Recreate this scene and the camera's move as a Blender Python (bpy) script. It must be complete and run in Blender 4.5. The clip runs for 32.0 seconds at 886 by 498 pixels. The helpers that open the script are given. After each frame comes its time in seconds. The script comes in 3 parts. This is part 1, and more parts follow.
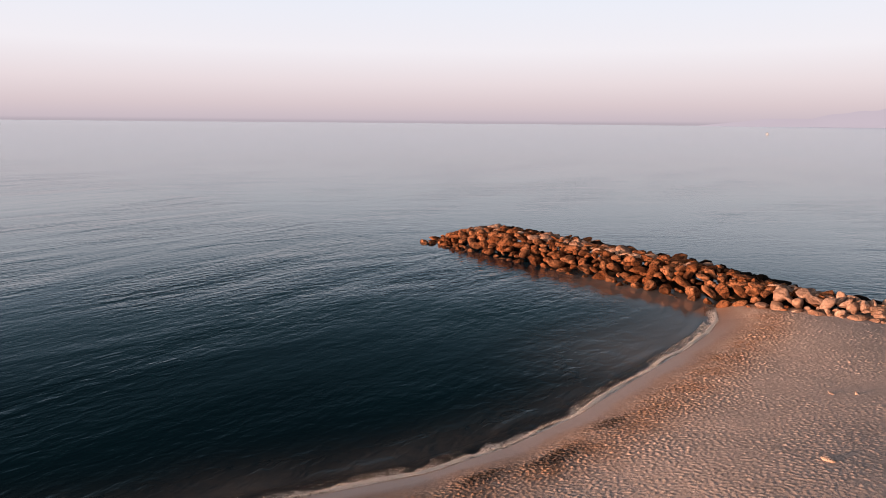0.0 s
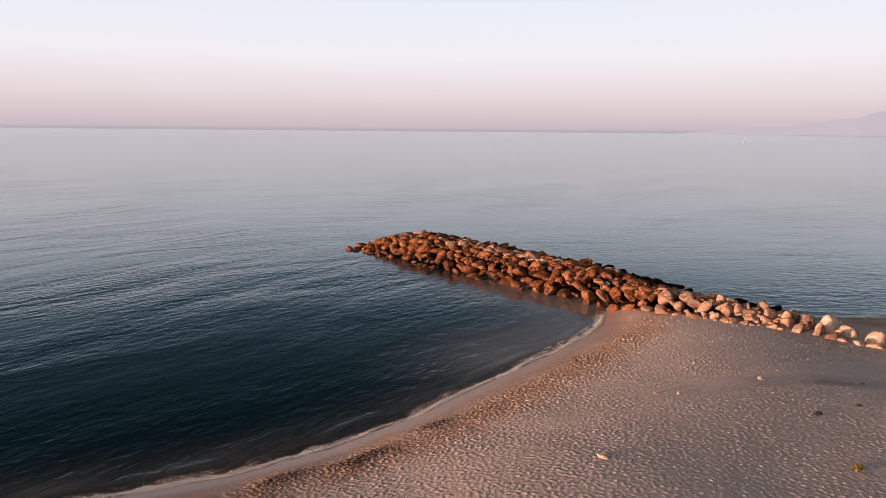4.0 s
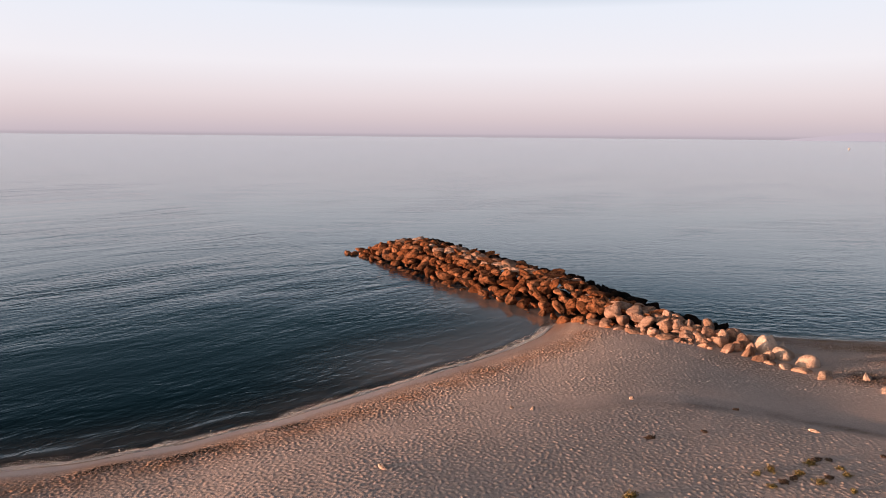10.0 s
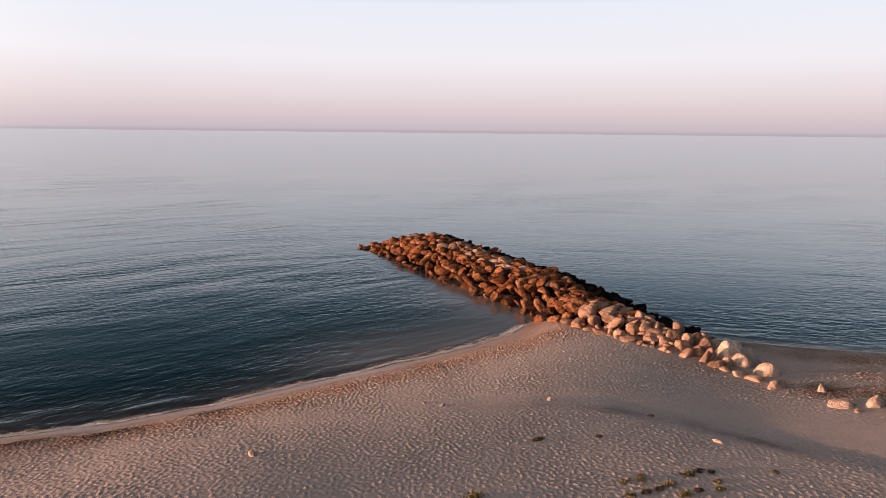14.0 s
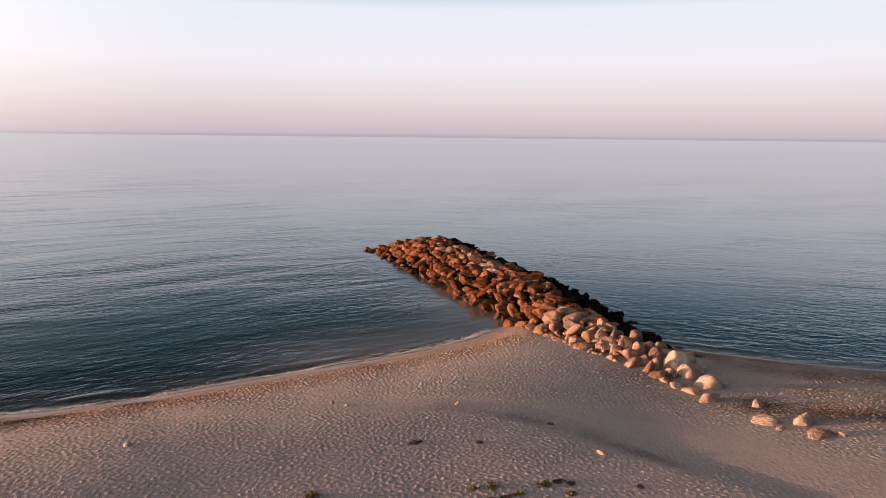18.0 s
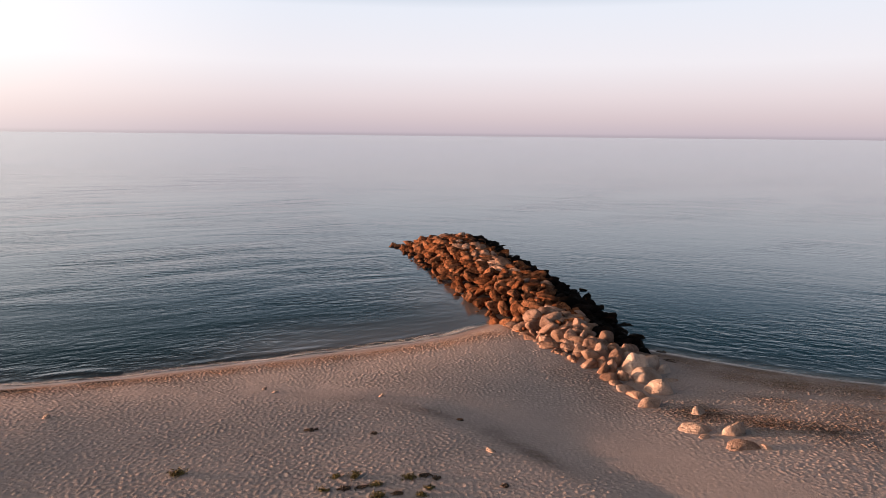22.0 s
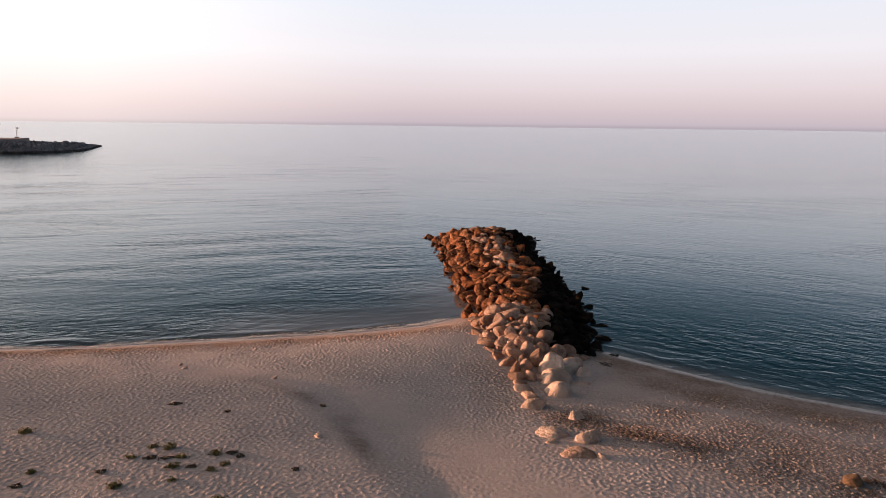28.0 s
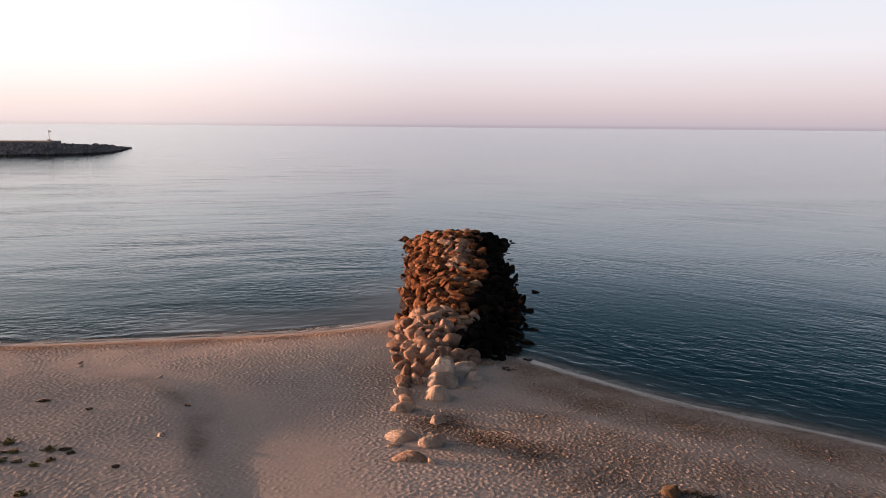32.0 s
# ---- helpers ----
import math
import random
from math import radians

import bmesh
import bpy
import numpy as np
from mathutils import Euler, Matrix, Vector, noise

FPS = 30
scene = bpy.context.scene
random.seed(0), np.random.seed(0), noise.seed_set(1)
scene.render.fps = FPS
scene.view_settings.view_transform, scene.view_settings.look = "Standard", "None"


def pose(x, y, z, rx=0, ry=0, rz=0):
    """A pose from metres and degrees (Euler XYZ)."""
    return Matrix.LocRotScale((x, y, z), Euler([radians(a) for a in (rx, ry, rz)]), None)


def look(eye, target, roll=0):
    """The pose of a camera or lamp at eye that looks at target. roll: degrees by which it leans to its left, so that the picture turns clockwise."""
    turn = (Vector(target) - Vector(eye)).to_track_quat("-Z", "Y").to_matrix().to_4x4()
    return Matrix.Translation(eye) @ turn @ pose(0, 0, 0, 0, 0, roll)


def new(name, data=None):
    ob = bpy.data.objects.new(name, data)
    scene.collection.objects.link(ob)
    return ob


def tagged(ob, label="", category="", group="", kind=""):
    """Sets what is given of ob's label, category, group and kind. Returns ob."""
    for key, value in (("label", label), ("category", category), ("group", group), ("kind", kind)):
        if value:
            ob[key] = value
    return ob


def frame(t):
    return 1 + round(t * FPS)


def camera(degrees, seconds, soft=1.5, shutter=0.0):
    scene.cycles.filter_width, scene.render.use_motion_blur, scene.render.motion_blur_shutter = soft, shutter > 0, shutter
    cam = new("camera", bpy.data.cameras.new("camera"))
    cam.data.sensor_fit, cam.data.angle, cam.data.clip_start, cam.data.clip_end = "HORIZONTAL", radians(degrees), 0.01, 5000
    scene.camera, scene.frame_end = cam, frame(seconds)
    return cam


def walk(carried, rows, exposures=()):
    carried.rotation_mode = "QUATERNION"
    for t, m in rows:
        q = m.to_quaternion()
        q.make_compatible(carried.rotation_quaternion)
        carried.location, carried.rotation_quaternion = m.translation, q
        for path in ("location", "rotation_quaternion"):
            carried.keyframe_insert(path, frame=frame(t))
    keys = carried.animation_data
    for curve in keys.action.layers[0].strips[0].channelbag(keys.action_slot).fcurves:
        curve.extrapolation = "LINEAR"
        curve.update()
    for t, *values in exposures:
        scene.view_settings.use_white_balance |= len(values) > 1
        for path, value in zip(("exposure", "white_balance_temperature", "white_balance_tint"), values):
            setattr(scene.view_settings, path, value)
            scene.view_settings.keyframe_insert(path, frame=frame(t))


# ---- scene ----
cam = camera(67.3, 32.0, soft=0.8)
PATH = [
    (0, (-41.069, -18.091, 11.609), (-39.767, -16.62, 11.234), 0.5),
    (0.5, (-40.432, -18.699, 11.533), (-39.124, -17.232, 11.164), 0.4),
    (1, (-39.85, -19.232, 11.482), (-38.534, -17.771, 11.114), 0.8),
    (1.5, (-39.325, -19.694, 11.475), (-38.004, -18.236, 11.113), 0.9),
    (2, (-38.868, -20.212, 11.485), (-37.55, -18.752, 11.124), 0.9),
    (2.5, (-38.402, -20.756, 11.55), (-37.08, -19.301, 11.185), 0.8),
    (3, (-37.943, -21.31, 11.59), (-36.612, -19.861, 11.23), 0.7),
    (3.5, (-37.448, -21.915, 11.629), (-36.115, -20.468, 11.272), 0.6),
    (4, (-36.889, -22.423, 11.598), (-35.553, -20.977, 11.246), 0.5),
    (4.5, (-36.342, -22.914, 11.58), (-35.009, -21.465, 11.234), 0.7),
    (6.5, (-34.169, -24.874, 11.656), (-32.915, -23.354, 11.314), 0.7),
    (7, (-33.542, -25.355, 11.658), (-32.315, -23.814, 11.315), 0.5),
    (7.5, (-32.955, -25.811, 11.667), (-31.746, -24.255, 11.322), 0.6),
    (8, (-32.37, -26.287, 11.701), (-31.171, -24.724, 11.356), 0.5),
    (8.5, (-31.799, -26.756, 11.749), (-30.615, -25.181, 11.406), 0.5),
    (9, (-31.215, -27.24, 11.754), (-30.045, -25.654, 11.412), 0.5),
    (9.5, (-30.604, -27.683, 11.777), (-29.45, -26.085, 11.436), 0.6),
    (10, (-30.019, -28.133, 11.755), (-28.884, -26.522, 11.419), 0.5),
    (10.5, (-29.405, -28.541, 11.78), (-28.295, -26.911, 11.443), 0.5),
    (11, (-28.782, -28.952, 11.766), (-27.697, -27.306, 11.426), 0.5),
    (11.5, (-28.185, -29.304, 11.778), (-27.116, -27.65, 11.431), 0.6),
    (12, (-27.555, -29.695, 11.76), (-26.514, -28.023, 11.414), 0.5),
    (12.5, (-26.915, -30.084, 11.747), (-25.902, -28.395, 11.4), 0.6),
    (13, (-26.279, -30.472, 11.721), (-25.299, -28.764, 11.374), 0.5),
    (13.5, (-25.648, -30.869, 11.731), (-24.68, -29.154, 11.382), 0.6),
    (14, (-24.966, -31.22, 11.704), (-24.011, -29.497, 11.356), 0.6),
    (14.5, (-24.272, -31.553, 11.701), (-23.336, -29.819, 11.355), 0.6),
    (16.5, (-21.694, -32.885, 11.652), (-20.852, -31.103, 11.312), 0.5),
    (17, (-21.052, -33.122, 11.583), (-20.225, -31.333, 11.245), 0.6),
    (17.5, (-20.406, -33.375, 11.553), (-19.594, -31.579, 11.218), 0.7),
    (18, (-19.705, -33.659, 11.562), (-18.918, -31.851, 11.228), 0.6),
    (18.5, (-19.058, -33.917, 11.539), (-18.312, -32.091, 11.206), 0.6),
    (19, (-18.401, -34.21, 11.528), (-17.689, -32.372, 11.191), 0.6),
    (19.5, (-17.728, -34.454, 11.481), (-17.054, -32.602, 11.143), 0.6),
    (20, (-17.031, -34.705, 11.459), (-16.393, -32.84, 11.118), 0.6),
    (20.5, (-16.332, -34.97, 11.412), (-15.719, -33.097, 11.072), 0.5),
    (21, (-15.648, -35.225, 11.429), (-15.057, -33.346, 11.085), 0.6),
    (21.5, (-14.98, -35.469, 11.374), (-14.408, -33.582, 11.036), 0.6),
    (22, (-14.276, -35.647, 11.392), (-13.719, -33.756, 11.053), 0.6),
    (22.5, (-13.552, -35.857, 11.401), (-13.014, -33.96, 11.065), 0.5),
    (23, (-12.843, -36.058, 11.41), (-12.319, -34.157, 11.073), 0.6),
    (23.5, (-12.138, -36.258, 11.429), (-11.642, -34.349, 11.095), 0.5),
    (24, (-11.432, -36.441, 11.467), (-10.959, -34.528, 11.127), 0.5),
    (24.5, (-10.758, -36.613, 11.496), (-10.308, -34.694, 11.155), 0.6),
    (25, (-10.023, -36.805, 11.559), (-9.593, -34.883, 11.213), 0.6),
    (25.5, (-9.374, -37.004, 11.545), (-8.968, -35.076, 11.202), 0.7),
    (27.5, (-6.565, -37.611, 11.61), (-6.318, -35.659, 11.249), 0.7),
    (28, (-5.827, -37.74, 11.618), (-5.616, -35.785, 11.251), 0.7),
    (28.5, (-5.083, -37.839, 11.639), (-4.894, -35.883, 11.268), 0.6),
    (29, (-4.318, -37.947, 11.701), (-4.137, -35.99, 11.33), 0.5),
    (29.5, (-3.557, -38.058, 11.69), (-3.38, -36.101, 11.319), 0.5),
    (30, (-2.797, -38.102, 11.736), (-2.612, -36.146, 11.362), 0.5),
    (30.5, (-2.077, -38.198, 11.739), (-1.908, -36.24, 11.368), 0.4),
    (31, (-1.264, -38.264, 11.761), (-1.113, -36.303, 11.395), 0.3),
    (31.5, (-0.476, -38.29, 11.798), (-0.342, -36.328, 11.431), 0.5),
    (32, (0.288, -38.345, 11.793), (0.396, -36.381, 11.429), 0.5),
]


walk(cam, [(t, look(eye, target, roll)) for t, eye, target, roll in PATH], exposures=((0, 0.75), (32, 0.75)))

# ---- light ----
SUN_FROM = Vector((-0.945, 0.32, 0.058)).normalized()
sun_elevation = math.asin(SUN_FROM.z)

world = bpy.data.worlds.new("dusk_sky")
scene.world = world
world.use_nodes = True
wn, wl = world.node_tree.nodes, world.node_tree.links
wn.clear()
w_out = wn.new("ShaderNodeOutputWorld")
w_bg = wn.new("ShaderNodeBackground")
w_co = wn.new("ShaderNodeTexCoord")
w_xyz = wn.new("ShaderNodeSeparateXYZ")
w_ramp = wn.new("ShaderNodeValToRGB")
w_map = wn.new("ShaderNodeMapRange")
wl.new(w_co.outputs["Generated"], w_xyz.inputs[0])
w_map.inputs["From Min"].default_value = -0.02
w_map.inputs["From Max"].default_value = 0.98
wl.new(w_xyz.outputs["Z"], w_map.inputs["Value"])
wl.new(w_map.outputs[0], w_ramp.inputs[0])
SKY = [(0.0, (0.45, 0.405, 0.46)), (0.0195, (0.465, 0.41, 0.465)), (0.021, (0.56, 0.48, 0.54)), (0.045, (0.68, 0.57, 0.61)), (0.075, (0.79, 0.69, 0.73)),
       (0.12, (0.87, 0.83, 0.885)), (0.195, (0.81, 0.835, 0.925)), (0.235, (0.43, 0.53, 0.65)), (0.28, (0.16, 0.25, 0.33)), (0.33, (0.064, 0.13, 0.18)), (0.42, (0.018, 0.050, 0.074)),
       (0.9, (0.012, 0.030, 0.055))]
while len(w_ramp.color_ramp.elements) < len(SKY):
    w_ramp.color_ramp.elements.new(0.5)
for el, (at, col) in zip(w_ramp.color_ramp.elements, SKY):
    el.position, el.color = at, (*col, 1)
# the side of the sky nearer the sun is whiter
w_dot = wn.new("ShaderNodeVectorMath")
w_dot.operation = "DOT_PRODUCT"
w_dot.inputs[1].default_value = (-0.85, 0.5, 0.1)
wl.new(w_co.outputs["Generated"], w_dot.inputs[0])
w_side = wn.new("ShaderNodeMapRange")
w_side.interpolation_type = "SMOOTHSTEP"
w_side.inputs["From Min"].default_value, w_side.inputs["From Max"].default_value = 0.42, 1.1
w_side.inputs["To Min"].default_value, w_side.inputs["To Max"].default_value = 0.0, 1.85
wl.new(w_dot.outputs["Value"], w_side.inputs["Value"])
w_mix = wn.new("ShaderNodeMix")
w_mix.data_type = "RGBA"
w_mix.blend_type = "ADD"
w_mix.inputs["B"].default_value = (0.26, 0.22, 0.17, 1)
w_low = wn.new("ShaderNodeMapRange")
w_low.inputs["From Min"].default_value, w_low.inputs["From Max"].default_value = 0.20, 0.34
w_low.inputs["To Min"].default_value, w_low.inputs["To Max"].default_value = 1.0, 0.0
wl.new(w_xyz.outputs["Z"], w_low.inputs["Value"])
w_both = wn.new("ShaderNodeMath")
w_both.operation = "MULTIPLY"
wl.new(w_side.outputs[0], w_both.inputs[0])
wl.new(w_low.outputs[0], w_both.inputs[1])
wl.new(w_both.outputs[0], w_mix.inputs["Factor"])
wl.new(w_ramp.outputs["Color"], w_mix.inputs["A"])
# the broad warm glow of the sky round the low sun
w_near = wn.new("ShaderNodeVectorMath")
w_near.operation = "DOT_PRODUCT"
w_near.inputs[1].default_value = Vector((-0.95, 0.08, 0.24)).normalized()
wl.new(w_co.outputs["Generated"], w_near.inputs[0])
w_pow = wn.new("ShaderNodeMath")
w_pow.operation = "POWER"
w_max = wn.new("ShaderNodeMath")
w_max.operation = "MAXIMUM"
w_max.inputs[1].default_value = 0.0
wl.new(w_near.outputs["Value"], w_max.inputs[0])
wl.new(w_max.outputs[0], w_pow.inputs[0])
w_pow.inputs[1].default_value = 9.0
w_glow = wn.new("ShaderNodeMix")
w_glow.data_type = "RGBA"
w_glow.blend_type = "ADD"
w_glow.inputs["B"].default_value = (3.4, 2.4, 1.75, 1)
wl.new(w_pow.outputs[0], w_glow.inputs["Factor"])
wl.new(w_mix.outputs["Result"], w_glow.inputs["A"])
# the real atmosphere adds its own faint light
w_sky = wn.new("ShaderNodeTexSky")
w_sky.sky_type = "NISHITA"
w_sky.sun_disc = False
w_sky.sun_elevation = sun_elevation
w_sky.sun_rotation = math.atan2(SUN_FROM.x, SUN_FROM.y)
w_add = wn.new("ShaderNodeMix")
w_add.data_type = "RGBA"
w_add.blend_type = "ADD"
w_add.inputs["Factor"].default_value = 0.012
wl.new(w_glow.outputs["Result"], w_add.inputs["A"])
wl.new(w_sky.outputs["Color"], w_add.inputs["B"])
wl.new(w_add.outputs["Result"], w_bg.inputs["Color"])
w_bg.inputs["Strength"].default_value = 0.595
wl.new(w_bg.outputs[0], w_out.inputs[0])

sun_data = bpy.data.lights.new("sun", "SUN")
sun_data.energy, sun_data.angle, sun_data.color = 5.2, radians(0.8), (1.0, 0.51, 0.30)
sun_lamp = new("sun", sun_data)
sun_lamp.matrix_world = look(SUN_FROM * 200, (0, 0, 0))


# ---- materials ----
class Mat:
    """A small builder of node materials."""

    def __init__(self, name):
        self.m = bpy.data.materials.new(name)
        self.m.use_nodes = True
        self.t = self.m.node_tree
        self.t.nodes.clear()
        self.out = self.add("ShaderNodeOutputMaterial")
        self.pos = self.add("ShaderNodeNewGeometry").outputs["Position"]

    def add(self, kind, **values):
        n = self.t.nodes.new(kind)
        for k, v in values.items():
            self.put(n.inputs[k.replace("_", " ")], v)
        return n

    def put(self, socket, v):
        if isinstance(v, bpy.types.NodeSocket):
            self.t.links.new(v, socket)
        elif isinstance(v, tuple) and len(v) == 3 and socket.type == "RGBA":
            socket.default_value = (*v, 1)
        else:
            socket.default_value = v

    def noise(self, scale, detail=4.0, rough=0.55, vector=None, warp=0.0):
        n = self.add("ShaderNodeTexNoise", Scale=scale, Detail=detail, Roughness=rough, Distortion=warp)
        self.put(n.inputs["Vector"], self.pos if vector is None else vector)
        return n.outputs["Fac"]

    def voronoi(self, scale, vector=None, feature="F1"):
        n = self.add("ShaderNodeTexVoronoi", Scale=scale)
        n.feature = feature
        self.put(n.inputs["Vector"], self.pos if vector is None else vector)
        return n.outputs["Distance"]

    def ramp(self, v, lo, hi, a=0.0, b=1.0):
        n = self.add("ShaderNodeMapRange", Value=v, From_Min=lo, From_Max=hi, To_Min=a, To_Max=b)
        n.interpolation_type = "SMOOTHSTEP"
        return n.outputs[0]

    def mix(self, f, a, b, how="MIX"):
        n = self.t.nodes.new("ShaderNodeMix")
        n.data_type, n.blend_type = "RGBA", how
        self.put(n.inputs["Factor"], f), self.put(n.inputs["A"], a), self.put(n.inputs["B"], b)
        return n.outputs["Result"]

    def math(self, how, a, b=0.0):
        n = self.t.nodes.new("ShaderNodeMath")
        n.operation = how
        self.put(n.inputs[0], a), self.put(n.inputs[1], b)
        return n.outputs[0]

    def scaled(self, x, y, z, turn=0.0):
        r = self.add("ShaderNodeVectorRotate", Vector=self.pos, Angle=radians(turn))
        n = self.add("ShaderNodeMapping", Vector=r.outputs[0], Scale=(x, y, z))
        return n.outputs[0]

    def attr(self, name):
        n = self.t.nodes.new("ShaderNodeAttribute")
        n.attribute_name = name
        return n.outputs["Fac"]

    def bump(self, height, strength, distance, normal=None):
        n = self.add("ShaderNodeBump", Height=height, Strength=strength, Distance=distance)
        if normal is not None:
            self.put(n.inputs["Normal"], normal)
        return n.outputs[0]

    def done(self, color, rough=0.8, normal=None, metal=0.0, spec=0.5):
        b = self.add("ShaderNodeBsdfPrincipled", Base_Color=color, Roughness=rough, Metallic=metal)
        b.inputs["Specular IOR Level"].default_value = spec
        if normal is not None:
            self.put(b.inputs["Normal"], normal)
        self.put(self.out.inputs[0], b.outputs[0])
        return self.m


def rock_material(name, light, mid, deep, wet_to, mottle=0.5, spec=0.12):
    k = Mat(name)
    rnd = k.add("ShaderNodeObjectInfo").outputs["Random"]
    isl = k.add("ShaderNodeNewGeometry").outputs["Random Per Island"]
    pick = k.math("FRACT", k.math("ADD", rnd, isl))
    n1, n2, n3 = k.noise(0.9, 5, 0.6), k.noise(5.0, 6, 0.65), k.noise(34.0, 4, 0.7)
    col = k.mix(k.ramp(pick, 0.15, 0.95), mid, light)
    col = k.mix(k.ramp(n1, 0.42, 0.66, 0.0, 0.85), col, deep)
    col = k.mix(k.ramp(n2, 0.46, 0.64, 0.0, mottle), col, deep)
    col = k.mix(k.ramp(n3, 0.5, 0.8, 0.0, 0.3), col, deep)
    z = k.add("ShaderNodeSeparateXYZ", Vector=k.pos).outputs["Z"]
    edge = k.math("ADD", z, k.math("MULTIPLY", n1, 0.35))
    wet = k.ramp(edge, wet_to, wet_to + 0.35, 1.0, 0.0)
    col = k.mix(k.math("MULTIPLY", wet, 0.78), col, (0.022, 0.016, 0.011))
    nor = k.bump(n1, 0.6, 0.35)
    nor = k.bump(n2, 0.8, 0.16, nor)
    nor = k.bump(n3, 0.6, 0.03, nor)
    return k.done(col, k.ramp(wet, 0, 1, 0.9, 0.6), nor, spec=spec)


ROCK_PALE = rock_material("pale_limestone", (0.54, 0.39, 0.32), (0.40, 0.265, 0.20), (0.17, 0.10, 0.075), -0.5)
ROCK_WHITE = rock_material("chalky_white_stone", (0.70, 0.58, 0.515), (0.58, 0.46, 0.395), (0.35, 0.25, 0.20), -0.5, 0.35)
ROCK_BROWN = rock_material("rusty_brown_stone", (0.39, 0.19, 0.105), (0.25, 0.096, 0.041), (0.026, 0.011, 0.006), 0.05, 0.88)
# weed-dark stone with the eastern flank's shade put into its colour as well
ROCK_DARK = rock_material("shaded_weedy_stone", (0.016, 0.012, 0.011), (0.010, 0.008, 0.007), (0.005, 0.004, 0.004), 0.4, 0.6, 0.03)
ROCK_GREY = rock_material("grey_armour_stone", (0.42, 0.39, 0.40), (0.28, 0.26, 0.27), (0.13, 0.12, 0.13), 0.6)


def sand_material():
    k = Mat("trodden_sand")
    sunlit_band = k.attr("sunlit_band")
    tone, peb, wet, weed = k.attr("tone"), k.attr("pebble"), k.attr("wet"), k.attr("smooth")
    n1, n2, n3 = k.noise(0.35, 4, 0.6), k.noise(3.2, 5, 0.6), k.noise(26.0, 4, 0.7)
    v = k.voronoi(7.0)
    col = k.mix(k.ramp(n1, 0.35, 0.7), (0.555, 0.485, 0.475), (0.485, 0.43, 0.425))
    col = k.mix(k.ramp(n2, 0.45, 0.75, 0.0, 0.4), col, (0.37, 0.325, 0.31))
    col = k.mix(k.ramp(n3, 0.45, 0.8, 0.0, 0.3), col, (0.53, 0.48, 0.455))
    # the low sun's orange on the western beach face, put into the sand colour
    col = k.mix(k.math("MULTIPLY", sunlit_band, k.ramp(n2, 0.3, 0.65, 0.5, 0.95)), col, (0.40, 0.245, 0.165))
    # brown gravel and weed in drifts
    pcol = k.mix(k.ramp(v, 0.1, 0.6), (0.47, 0.355, 0.29), (0.26, 0.18, 0.138))
    pcol = k.mix(k.ramp(n3, 0.5, 0.75, 0.0, 0.5), pcol, (0.25, 0.165, 0.12))
    pcol = k.mix(k.math("MULTIPLY", k.attr("drift"), 0.92), pcol, (0.062, 0.039, 0.027))
    spots = k.math("MULTIPLY", peb, k.ramp(n2, 0.36, 0.62, 0.65, 1.0))
    col = k.mix(spots, col, pcol)
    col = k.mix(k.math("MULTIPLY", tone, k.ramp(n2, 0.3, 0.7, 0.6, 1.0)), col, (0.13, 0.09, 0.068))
    col = k.mix(k.math("MULTIPLY", wet, k.ramp(peb, 0.3, 0.7, 0.8, 0.0)), col, (0.25, 0.175, 0.145))
    dry = k.math("SUBTRACT", 1.0, wet)
    crumb = k.ramp(k.voronoi(9.5), 0.04, 0.40, 1.0, 0.0)
    crumb = k.math("MULTIPLY", crumb, k.ramp(k.noise(3.0, 2), 0.36, 0.58, 0.3, 1.0))
    nor = k.bump(crumb, k.math("MULTIPLY", k.ramp(weed, 0, 1, 0.22, 0.08), dry), 0.05)
    nor = k.bump(n2, k.math("MULTIPLY", k.math("ADD", sunlit_band, peb), 0.6), 0.10, nor)
    nor = k.bump(n3, k.math("MULTIPLY", dry, 0.25), 0.02, nor)
    nor = k.bump(v, k.math("MULTIPLY", peb, dry), 0.10, nor)
    return k.done(col, k.ramp(wet, 0.3, 1.0, 0.93, 0.28), nor, spec=0.3)


